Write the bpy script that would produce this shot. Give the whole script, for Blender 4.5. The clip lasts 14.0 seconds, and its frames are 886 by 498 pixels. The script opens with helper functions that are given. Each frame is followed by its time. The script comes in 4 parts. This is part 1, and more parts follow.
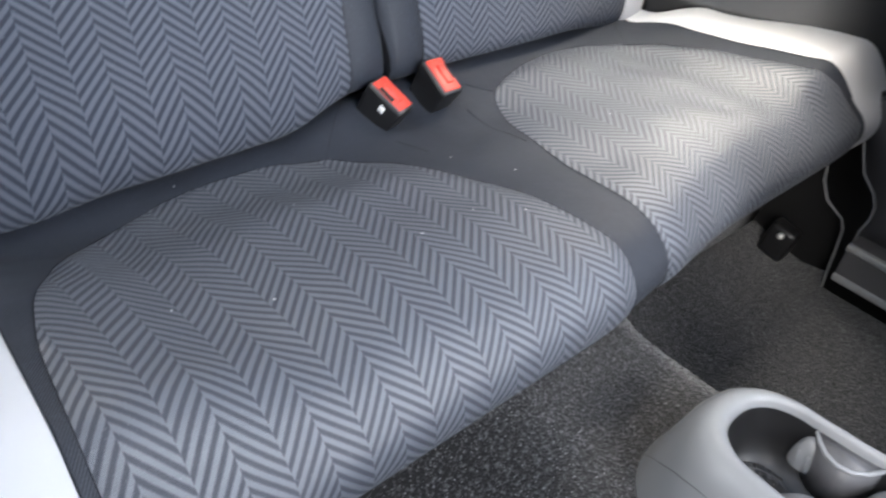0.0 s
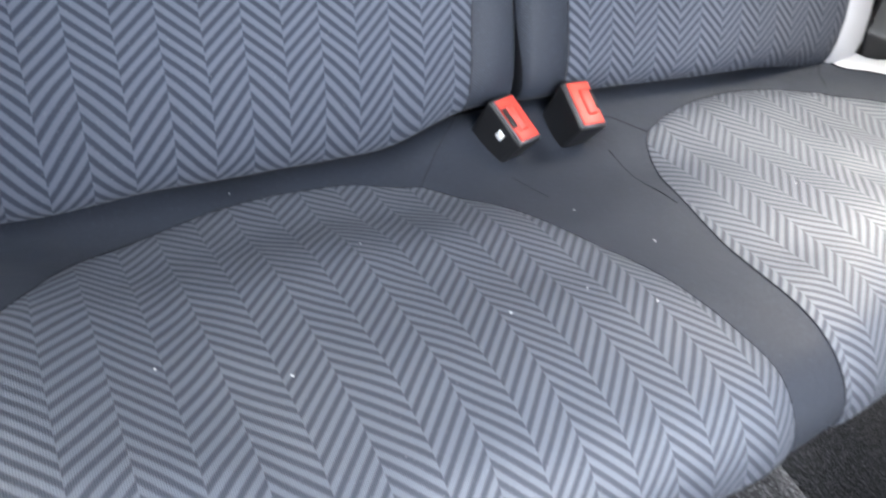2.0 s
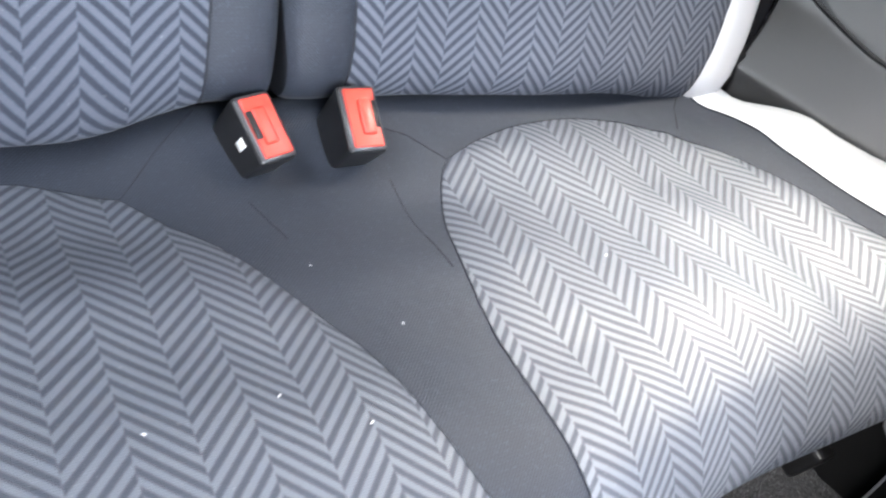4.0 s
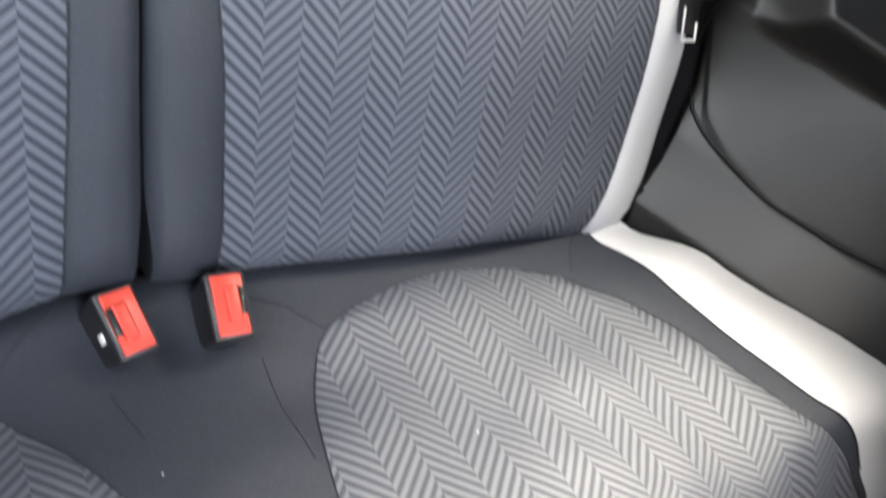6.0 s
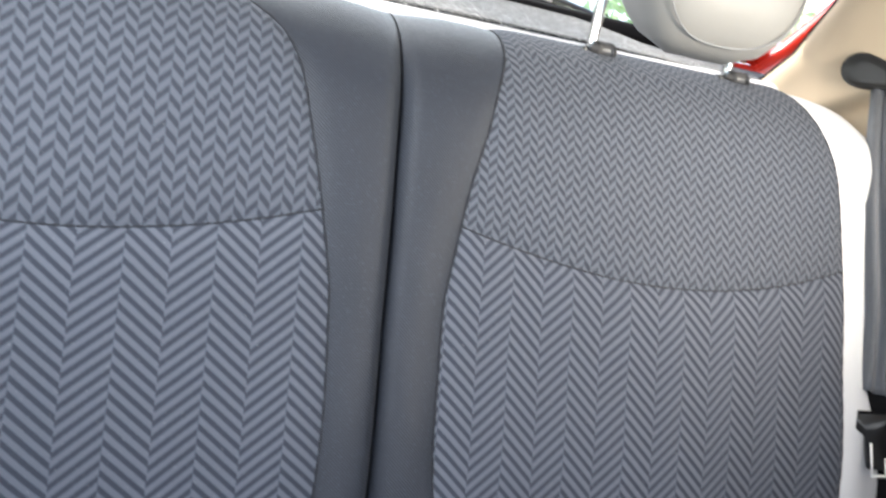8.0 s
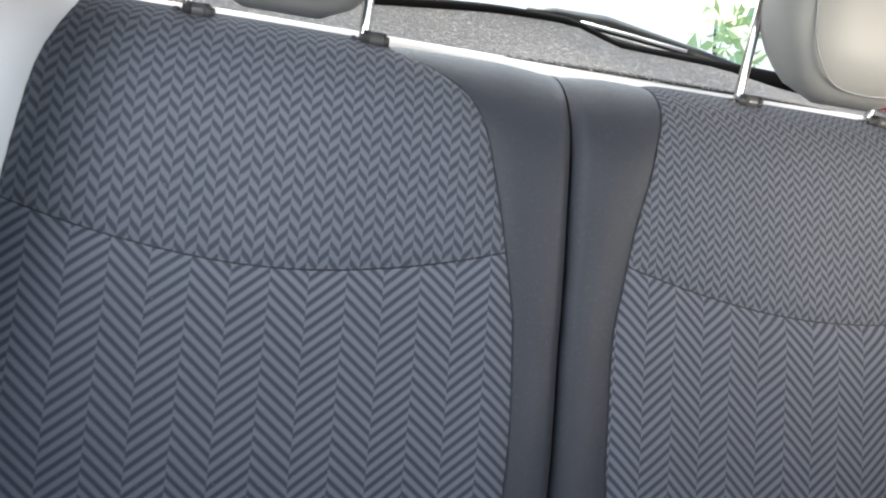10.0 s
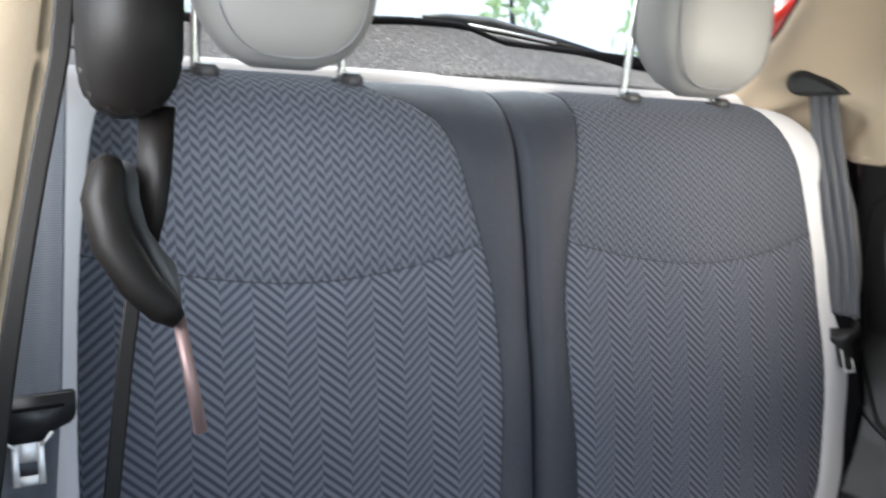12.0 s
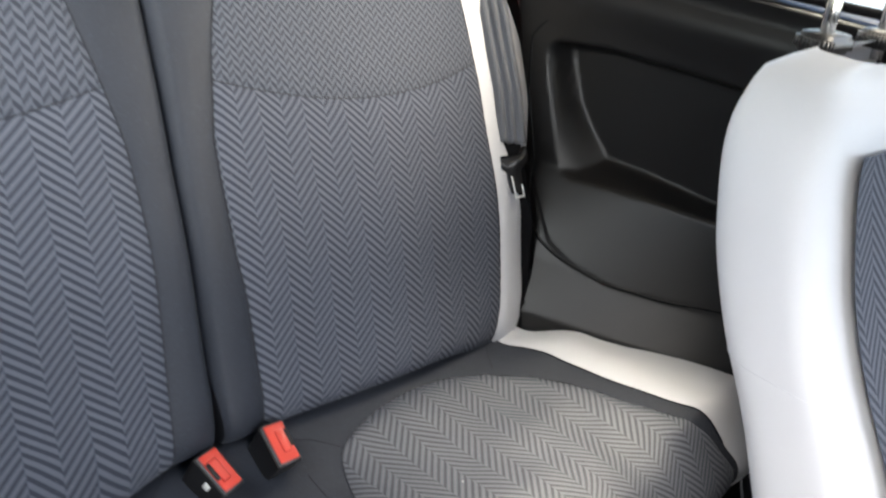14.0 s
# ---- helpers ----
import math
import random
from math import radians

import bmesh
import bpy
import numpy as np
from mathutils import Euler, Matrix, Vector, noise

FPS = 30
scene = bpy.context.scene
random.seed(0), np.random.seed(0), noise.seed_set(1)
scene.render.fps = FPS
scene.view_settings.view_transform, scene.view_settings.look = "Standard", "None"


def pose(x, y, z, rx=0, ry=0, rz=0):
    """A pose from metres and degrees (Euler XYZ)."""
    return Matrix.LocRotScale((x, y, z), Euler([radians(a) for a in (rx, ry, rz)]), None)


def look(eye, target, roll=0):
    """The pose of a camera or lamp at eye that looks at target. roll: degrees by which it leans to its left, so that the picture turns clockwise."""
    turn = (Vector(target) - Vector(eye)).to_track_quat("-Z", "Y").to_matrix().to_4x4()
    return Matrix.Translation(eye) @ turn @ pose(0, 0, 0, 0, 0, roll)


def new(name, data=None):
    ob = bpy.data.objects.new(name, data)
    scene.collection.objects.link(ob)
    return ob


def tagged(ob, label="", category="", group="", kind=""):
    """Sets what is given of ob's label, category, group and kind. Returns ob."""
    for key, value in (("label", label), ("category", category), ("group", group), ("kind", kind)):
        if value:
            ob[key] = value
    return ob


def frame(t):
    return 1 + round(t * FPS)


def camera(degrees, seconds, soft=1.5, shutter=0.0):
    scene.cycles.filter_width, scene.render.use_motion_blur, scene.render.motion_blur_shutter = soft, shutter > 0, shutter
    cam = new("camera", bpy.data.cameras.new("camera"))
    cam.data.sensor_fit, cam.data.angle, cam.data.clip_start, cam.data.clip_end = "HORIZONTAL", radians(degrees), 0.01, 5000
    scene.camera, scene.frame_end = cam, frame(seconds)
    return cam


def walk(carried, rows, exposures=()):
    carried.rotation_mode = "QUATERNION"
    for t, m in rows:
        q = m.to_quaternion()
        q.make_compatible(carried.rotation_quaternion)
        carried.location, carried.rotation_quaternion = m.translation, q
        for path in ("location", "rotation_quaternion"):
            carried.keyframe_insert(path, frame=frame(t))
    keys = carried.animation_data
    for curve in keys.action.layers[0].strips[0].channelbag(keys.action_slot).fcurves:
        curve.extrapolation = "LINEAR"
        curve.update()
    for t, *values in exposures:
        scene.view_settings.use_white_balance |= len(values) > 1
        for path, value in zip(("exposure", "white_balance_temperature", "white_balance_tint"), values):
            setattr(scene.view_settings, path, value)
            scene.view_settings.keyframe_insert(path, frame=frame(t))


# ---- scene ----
cam = camera(57.5, 14.0, soft=2.1, shutter=0.5)
PATH = [
    (0, (-0.537, -0.63, 0.431), (0.611, 0.454, -0.797), 7.8),
    (0.5, (-0.517, -0.605, 0.405), (0.525, 0.518, -0.881), 9.3),
    (1, (-0.476, -0.59, 0.377), (0.547, 0.548, -0.911), 12.5),
    (1.5, (-0.435, -0.565, 0.36), (0.563, 0.616, -0.908), 11.9),
    (2, (-0.402, -0.521, 0.367), (0.471, 0.76, -0.897), 10.0),
    (2.5, (-0.365, -0.502, 0.35), (0.426, 0.849, -0.894), 8.8),
    (3, (-0.298, -0.476, 0.35), (0.514, 0.811, -0.947), 12.6),
    (3.5, (-0.247, -0.45, 0.347), (0.719, 0.707, -0.968), 19.9),
    (3.7, (-0.232, -0.438, 0.348), (0.794, 0.652, -0.978), 23.2),
    (5.8, (-0.138, -0.384, 0.446), (0.997, 0.614, -0.864), 27.8),
    (6, (-0.136, -0.378, 0.461), (0.98, 0.687, -0.812), 25.6),
    (6.5, (-0.138, -0.375, 0.483), (0.92, 0.893, -0.646), 19.6),
    (7, (-0.148, -0.405, 0.504), (0.787, 1.098, -0.428), 15.8),
    (7.5, (-0.155, -0.404, 0.538), (0.66, 1.241, -0.255), 14.7),
    (8, (-0.168, -0.412, 0.553), (0.512, 1.341, -0.129), 13.8),
    (8.5, (-0.187, -0.413, 0.556), (0.418, 1.386, -0.074), 13.2),
    (9, (-0.203, -0.422, 0.561), (0.289, 1.403, -0.092), 11.7),
    (9.2, (-0.209, -0.427, 0.564), (0.216, 1.412, -0.097), 10.9),
    (11.3, (-0.401, -0.537, 0.589), (0.221, 1.258, -0.036), 8.5),
    (11.5, (-0.432, -0.54, 0.599), (0.277, 1.221, -0.029), 8.8),
    (12, (-0.465, -0.554, 0.653), (0.407, 1.099, -0.058), 8.7),
    (12.5, (-0.482, -0.563, 0.651), (0.646, 0.896, -0.123), 8.0),
    (13, (-0.466, -0.565, 0.649), (0.814, 0.74, -0.165), 9.0),
    (13.5, (-0.427, -0.558, 0.638), (0.928, 0.667, -0.177), 10.0),
    (14, (-0.363, -0.561, 0.601), (1.001, 0.612, -0.273), 11.1),
]
EXPOSURES = [(0, 2.8, 6750, 10), (0.5, 2.6, 6550, 10), (1.5, 2.95, 6550, 10), (2.5, 3.25, 6500, 10), (3.7, 3.45, 6500, 10), (5.8, 2.7, 6850, 10), (6.5, 2.85, 6700, 10), (7, 3.0, 6650, 10), (7.5, 2.8, 6650, 10),
             (8.3, 1.9, 6700, 10), (9.2, 1.7, 6700, 10), (11.4, 1.75, 6800, 10), (12, 1.65, 6650, 10), (13.0, 2.0, 6950, 10), (13.5, 1.95, 6950, 10), (14, 2.0, 6950, 10)]
walk(cam, [(t, look(eye, target, roll)) for t, eye, target, roll in PATH], EXPOSURES)

# ---- daylight ----
SUN_AZ, SUN_EL = radians(-22), radians(52)
world = bpy.data.worlds.new("sky")
scene.world = world
world.use_nodes = True
wn = world.node_tree.nodes
sky = wn.new("ShaderNodeTexSky")
sky.sky_type = "NISHITA"
sky.sun_disc = False
sky.sun_elevation = SUN_EL
sky.sun_rotation = SUN_AZ
wn["Background"].inputs["Strength"].default_value = 0.15
world.node_tree.links.new(sky.outputs[0], wn["Background"].inputs[0])
sun_data = bpy.data.lights.new("sun", "SUN")
sun_data.energy, sun_data.angle, sun_data.color = 1.6, radians(0.6), (1.0, 0.96, 0.9)
sun = new("sun", sun_data)
sun.matrix_world = look((3 * math.sin(SUN_AZ), 3 * math.cos(SUN_AZ), 3 * math.tan(SUN_EL)), (0, 0, 0))


def window_light(name, eye, target, sx, sy, watts, color, spread=180):
    """The sky's light that comes in through one of the car's openings."""
    d = bpy.data.lights.new(name, "AREA")
    d.shape, d.size, d.size_y, d.energy, d.color = "RECTANGLE", sx, sy, watts, color
    d.spread = radians(spread)
    ob = new(name, d)
    ob.matrix_world = look(eye, target)
    return ob


window_light("left_door_light", (-0.70, -1.0, 0.42), (0.3, -0.76, 0.1), 0.6, 0.6, 1.35, (1.0, 0.97, 0.95), 68)
window_light("right_door_light", (0.6, -0.85, 0.70), (0.0, -0.6, 0.3), 0.7, 0.3, 0.5, (0.84, 0.92, 1.0))
window_light("right_quarter_light", (0.565, -0.38, 0.70), (0.24, 0.2, 0.43), 0.3, 0.2, 0.42, (1.0, 0.91, 0.78), 62)
window_light("right_quarter_low_light", (0.585, -0.2, 0.72), (0.34, -0.27, 0.0), 0.28, 0.24, 0.4, (1.0, 0.93, 0.82), 50)
window_light("left_quarter_light", (-0.575, -0.25, 0.68), (-0.1, 0.17, 0.42), 0.3, 0.26, 0.46, (0.93, 0.96, 1.0), 70)
window_light("left_quarter_low_light", (-0.575, -0.05, 0.68), (-0.1, -0.25, 0.0), 0.3, 0.26, 0.34, (0.93, 0.96, 1.0), 140)
window_light("windscreen_light", (-0.1, -1.42, 0.66), (-0.05, -0.35, 0.0), 0.8, 0.4, 0.45, (0.97, 0.98, 1.0), 50)
window_light("rear_window_light", (0, 0.66, 0.80), (0, 0.2, 0.45), 0.9, 0.3, 1.2, (1.0, 0.99, 0.97))


# ---- materials ----
def mat_base(name, color, rough=0.8, metallic=0.0, sheen=0.0, spec=0.5):
    m = bpy.data.materials.new(name)
    m.use_nodes = True
    b = m.node_tree.nodes["Principled BSDF"]
    b.inputs["Base Color"].default_value = (*color, 1)
    b.inputs["Roughness"].default_value = rough
    b.inputs["Metallic"].default_value = metallic
    b.inputs["Specular IOR Level"].default_value = spec
    b.inputs["Sheen Weight"].default_value = sheen
    b.inputs["Sheen Roughness"].default_value = 0.5
    return m, m.node_tree.nodes, m.node_tree.links, b


def calc(nodes, links, op, a, b=0.0, c=0.0):
    n = nodes.new("ShaderNodeMath")
    n.operation = op
    for i, v in enumerate((a, b, c)):
        if isinstance(v, (int, float)):
            n.inputs[i].default_value = v
        else:
            links.new(v, n.inputs[i])
    return n.outputs[0]


def noise_node(nodes, links, scale, detail=3.0, coords=None, rough=0.55):
    n = nodes.new("ShaderNodeTexNoise")
    n.inputs["Scale"].default_value = scale
    n.inputs["Detail"].default_value = detail
    n.inputs["Roughness"].default_value = rough
    if coords is None:
        coords = nodes.new("ShaderNodeTexCoord").outputs["Object"]
    links.new(coords, n.inputs["Vector"])
    return n.outputs[0]


def mixed(nodes, links, fac, a, b):
    n = nodes.new("ShaderNodeMix")
    n.data_type = "RGBA"
    for sock, v in ((n.inputs[0], fac), (n.inputs[6], a), (n.inputs[7], b)):
        if isinstance(v, tuple):
            sock.default_value = (*v, 1)
        elif isinstance(v, float):
            sock.default_value = v
        else:
            links.new(v, sock)
    return n.outputs[2]


def bumped(nodes, links, bsdf, height, strength, distance):
    n = nodes.new("ShaderNodeBump")
    n.inputs["Strength"].default_value = strength
    n.inputs["Distance"].default_value = distance
    links.new(height, n.inputs["Height"])
    links.new(n.outputs[0], bsdf.inputs["Normal"])


def herringbone(name, width, period, slope, shift, dark, light, rough=0.88, spec=0.12):
    """Woven zigzag stripes: columns of that width, stripes of that period along the cloth, a break of shift periods between columns."""
    m, n, k, b = mat_base(name, light, rough, sheen=0.03, spec=spec)
    uv = n.new("ShaderNodeUVMap")
    uv.uv_map = "cloth"
    sep = n.new("ShaderNodeSeparateXYZ")
    wob = n.new("ShaderNodeTexNoise")
    wob.inputs["Scale"].default_value = 900
    k.new(uv.outputs[0], wob.inputs["Vector"])
    k.new(uv.outputs[0], sep.inputs[0])
    u, v = sep.outputs[0], sep.outputs[1]
    zig = calc(n, k, "MULTIPLY", calc(n, k, "PINGPONG", u, width), slope)
    odd = calc(n, k, "GREATER_THAN", calc(n, k, "FRACT", calc(n, k, "DIVIDE", u, 2 * width)), 0.5)
    d = calc(n, k, "ADD", calc(n, k, "ADD", v, zig), calc(n, k, "MULTIPLY", odd, shift * period))
    d = calc(n, k, "ADD", d, calc(n, k, "MULTIPLY", calc(n, k, "SUBTRACT", wob.outputs[0], 0.5), period * 0.22))
    wave = calc(n, k, "SINE", calc(n, k, "MULTIPLY", d, 2 * math.pi / period))
    mr = n.new("ShaderNodeMapRange")
    mr.inputs["From Min"].default_value, mr.inputs["From Max"].default_value = -0.6, 0.45
    k.new(wave, mr.inputs["Value"])
    rib = calc(n, k, "MULTIPLY_ADD", calc(n, k, "SINE", calc(n, k, "MULTIPLY", u, 2 * math.pi / 0.0012)), 0.5, 0.5)
    row = calc(n, k, "MULTIPLY_ADD", calc(n, k, "SINE", calc(n, k, "MULTIPLY", v, 2 * math.pi / 0.0014)), 0.5, 0.5)
    dk = mixed(n, k, calc(n, k, "MULTIPLY", rib, 0.22), dark, light)
    base = mixed(n, k, mr.outputs[0], dk, light)
    wear = noise_node(n, k, 14, 4)
    base = mixed(n, k, calc(n, k, "MULTIPLY", wear, 0.22), base, tuple(0.6 * c for c in light))
    lint = noise_node(n, k, 700, 2)
    base = mixed(n, k, calc(n, k, "MULTIPLY", calc(n, k, "GREATER_THAN", lint, 0.735), 0.35), base, (0.5, 0.5, 0.5))
    k.new(base, b.inputs["Base Color"])
    k.new(calc(n, k, "MULTIPLY_ADD", mr.outputs[0], (rough - 0.8) * 0.35, 0.8 + (rough - 0.8) * 0.65), b.inputs["Roughness"])
    k.new(calc(n, k, "MULTIPLY_ADD", mr.outputs[0], 0.35 * spec, 0.65 * spec), b.inputs["Specular IOR Level"])
    h = calc(n, k, "ADD", calc(n, k, "MULTIPLY", mr.outputs[0], 0.8), calc(n, k, "MULTIPLY", calc(n, k, "ADD", rib, row), 0.35))
    bumped(n, k, b, h, 0.5, 0.0006)
    return m


def plain_cloth(name, color, scale=1.0):
    m, n, k, b = mat_base(name, color, 0.58, sheen=0.03, spec=0.4)
    uv = n.new("ShaderNodeUVMap")
    uv.uv_map = "cloth"
    sep = n.new("ShaderNodeSeparateXYZ")
    k.new(uv.outputs[0], sep.inputs[0])
    s1 = calc(n, k, "SINE", calc(n, k, "MULTIPLY", calc(n, k, "ADD", sep.outputs[0], sep.outputs[1]), 2 * math.pi / (0.0013 * scale)))
    s2 = calc(n, k, "SINE", calc(n, k, "MULTIPLY", sep.outputs[1], 2 * math.pi / (0.0011 * scale)))
    weave = calc(n, k, "MULTIPLY_ADD", calc(n, k, "ADD", s1, calc(n, k, "MULTIPLY", s2, 0.25)), 0.38, 0.5)
    big = noise_node(n, k, 18, 4)
    base = mixed(n, k, weave, tuple(0.6 * c for c in color), tuple(1.35 * c for c in color))
    base = mixed(n, k, calc(n, k, "MULTIPLY", big, 0.6), base, tuple(0.6 * c for c in color))
    fuzz = noise_node(n, k, 420, 3, rough=0.7)
    base = mixed(n, k, calc(n, k, "MULTIPLY", calc(n, k, "GREATER_THAN", fuzz, 0.6), 0.35), base, tuple(1.9 * c for c in color))
    k.new(base, b.inputs["Base Color"])
    bumped(n, k, b, calc(n, k, "ADD", weave, calc(n, k, "MULTIPLY", big, 6.0)), 0.45, 0.0006)
    return m


def leather(name, color, rough):
    """Soft smooth leatherette with a fine grain and faint grubbiness."""
    m, n, k, b = mat_base(name, color, rough, sheen=0.1, spec=0.4)
    grain = noise_node(n, k, 1400, 2)
    fold = noise_node(n, k, 22, 4)
    k.new(mixed(n, k, calc(n, k, "MULTIPLY", fold, 0.3), color, tuple(0.8 * c for c in color)), b.inputs["Base Color"])
    h = calc(n, k, "ADD", calc(n, k, "MULTIPLY", grain, 0.12), calc(n, k, "MULTIPLY", fold, 1.2))
    bumped(n, k, b, h, 0.3, 0.002)
    return m


def plastic(name, color, rough=0.45, grain=900, strength=0.12, spec=0.5):
    m, n, k, b = mat_base(name, color, rough, spec=spec)
    g = noise_node(n, k, grain, 2)
    big = noise_node(n, k, 9, 5)
    k.new(mixed(n, k, calc(n, k, "MULTIPLY", big, 0.35), color, tuple(0.72 * c + 0.004 for c in color)), b.inputs["Base Color"])
    k.new(calc(n, k, "MULTIPLY_ADD", big, 0.2, rough - 0.1), b.inputs["Roughness"])
    bumped(n, k, b, g, strength, 0.0006)
    return m


def carpet_mat(name, dark, light, scale, thr=0.52):
    m, n, k, b = mat_base(name, dark, 0.95, sheen=0.35, spec=0.1)
    a = noise_node(n, k, scale, 3, rough=0.75)
    mr = n.new("ShaderNodeMapRange")
    mr.inputs["From Min"].default_value, mr.inputs["From Max"].default_value = thr - 0.06, thr + 0.16
    k.new(a, mr.inputs["Value"])
    big = noise_node(n, k, 12, 5)
    base = mixed(n, k, mr.outputs[0], dark, light)
    base = mixed(n, k, calc(n, k, "MULTIPLY", big, 0.5), base, tuple(0.5 * c for c in dark))
    fleck = calc(n, k, "GREATER_THAN", noise_node(n, k, scale * 1.7, 1), 0.7)
    base = mixed(n, k, calc(n, k, "MULTIPLY", fleck, 0.8), base, tuple(min(0.7, 1.6 * c) for c in light))
    k.new(base, b.inputs["Base Color"])
    bumped(n, k, b, a, 0.9, 0.004)
    return m


PADCLOTH = herringbone("herringbone_pad_cloth", 0.0297, 0.0104, 1.0, 0.36, (0.025, 0.03, 0.042), (0.106, 0.116, 0.14), 0.42, 0.85)
HERR = herringbone("herringbone_cloth", 0.0262, 0.01, 0.97, 0.36, (0.03, 0.035, 0.049), (0.112, 0.123, 0.151))
LEAF = herringbone("small_chevron_cloth", 0.0068, 0.0094, 1.0, 0.5, (0.033, 0.038, 0.05), (0.104, 0.114, 0.137))
BIGLEAF = herringbone("leaf_chevron_cloth", 0.0083, 0.0118, 1.0, 0.5, (0.034, 0.039, 0.052), (0.103, 0.113, 0.138))
PLAIN = plain_cloth("plain_grey_cloth", (0.024, 0.029, 0.041), 2.0)
WHITE = leather("white_leatherette", (0.6, 0.606, 0.63), 0.5)
SEAM = mat_base("seam_thread", (0.016, 0.018, 0.024), 0.9)[0]
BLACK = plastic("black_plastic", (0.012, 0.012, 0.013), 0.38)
TRIM = plastic("black_trim_plastic", (0.0062, 0.0062, 0.0066), 0.4, 700, 0.16, 0.42)
GREYP = plastic("grey_console_plastic", (0.22, 0.225, 0.235), 0.38, 900, 0.15)
GUIDE = plastic("grey_guide_plastic", (0.075, 0.075, 0.08), 0.4, 800, 0.1)
RIM = plastic("dark_grey_rim_plastic", (0.07, 0.07, 0.075), 0.35, 800, 0.05)
RED = plastic("red_button_plastic", (0.66, 0.06, 0.04), 0.35, 400, 0.04)
CREAM = plastic("cream_trim_plastic", (0.62, 0.5, 0.36), 0.6, 500, 0.1)
HEADL = plain_cloth("cream_headliner", (0.62, 0.55, 0.44), 2.0)
LGREY = leather("light_grey_headrest_leather", (0.26, 0.256, 0.248), 0.5)
CHROME = mat_base("chrome", (0.55, 0.55, 0.56), 0.18, 1.0)[0]
STEEL = mat_base("brushed_steel", (0.85, 0.84, 0.82), 0.5, 0.85)[0]
PLATE = mat_base("worn_coated_steel", (0.3, 0.2, 0.19), 0.5, 0.4)[0]
PAPER = mat_base("white_tag", (0.82, 0.82, 0.8), 0.7)[0]
CARPET = carpet_mat("dark_carpet", (0.013, 0.013, 0.014), (0.2, 0.2, 0.212), 240, 0.575)
SHELF = carpet_mat("speckled_grey_felt", (0.015, 0.016, 0.018), (0.48, 0.48, 0.5), 165, 0.585)
PAINT = plastic("red_car_paint", (0.62, 0.028, 0.012), 0.25, 50, 0.0)
BELTB = plastic("worn_brown_black_plastic", (0.006, 0.005, 0.0045), 0.5, 500, 0.15, 0.22)
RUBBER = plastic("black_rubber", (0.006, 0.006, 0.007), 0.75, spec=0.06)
PAVE = carpet_mat("pale_paving", (0.56, 0.56, 0.54), (0.7, 0.69, 0.67), 30)
LEAFM = plastic("green_leaves", (0.42, 0.54, 0.26), 0.5, 60, 0.1)


def belt_mat():
    m, n, k, b = mat_base("belt_webbing", (0.05, 0.052, 0.058), 0.45, sheen=0.2)
    uv = n.new("ShaderNodeUVMap")
    uv.uv_map = "cloth"
    sep = n.new("ShaderNodeSeparateXYZ")
    k.new(uv.outputs[0], sep.inputs[0])
    rows = calc(n, k, "MULTIPLY_ADD", calc(n, k, "SINE", calc(n, k, "MULTIPLY", sep.outputs[1], 2 * math.pi / 0.0016)), 0.5, 0.5)
    band = calc(n, k, "MULTIPLY_ADD", calc(n, k, "SINE", calc(n, k, "MULTIPLY", sep.outputs[0], 2 * math.pi / 0.016)), 0.5, 0.5)
    base = mixed(n, k, rows, (0.05, 0.055, 0.066), (0.15, 0.16, 0.185))
    base = mixed(n, k, calc(n, k, "MULTIPLY", band, 0.4), base, (0.05, 0.053, 0.06))
    k.new(base, b.inputs["Base Color"])
    bumped(n, k, b, rows, 0.5, 0.0005)
    return m


BELT = belt_mat()


def glass_mat():
    m = bpy.data.materials.new("window_glass")
    m.use_nodes = True
    n, k = m.node_tree.nodes, m.node_tree.links
    n.remove(n["Principled BSDF"])
    tr, gl, mx, fr = (n.new(t) for t in ("ShaderNodeBsdfTransparent", "ShaderNodeBsdfGlossy", "ShaderNodeMixShader", "ShaderNodeFresnel"))
    tr.inputs[0].default_value = (0.9, 0.95, 0.92, 1)
    gl.inputs["Roughness"].default_value = 0.02
    k.new(fr.outputs[0], mx.inputs[0])
    k.new(tr.outputs[0], mx.inputs[1])
    k.new(gl.outputs[0], mx.inputs[2])
    k.new(mx.outputs[0], n["Material Output"].inputs[0])
    return m


GLASS = glass_mat()


# ---- building helpers ----
def thing(name, label, category, group="", at=(0, 0, 0)):
    ob = new(name)
    ob.empty_display_size = 0.05
    ob.location = at
    return tagged(ob, label, category, group)


def part(name, bm, material, parent=None, label="", smooth=True):
    """Links a bmesh, in world places, as one mesh object under its thing."""
    bmesh.ops.recalc_face_normals(bm, faces=bm.faces)
    me = bpy.data.meshes.new(name)
    bm.to_mesh(me)
    bm.free()
    me.materials.append(material)
    if smooth:
        me.polygons.foreach_set("use_smooth", [True] * len(me.polygons))
    ob = new(name, me)
    if parent:
        ob.parent = parent
        base = Vector(parent.location)
        if parent.parent:
            base = base + Vector(parent.parent.location)
        me.transform(Matrix.Translation(-base))
    if label:
        ob["label"] = label
    return ob


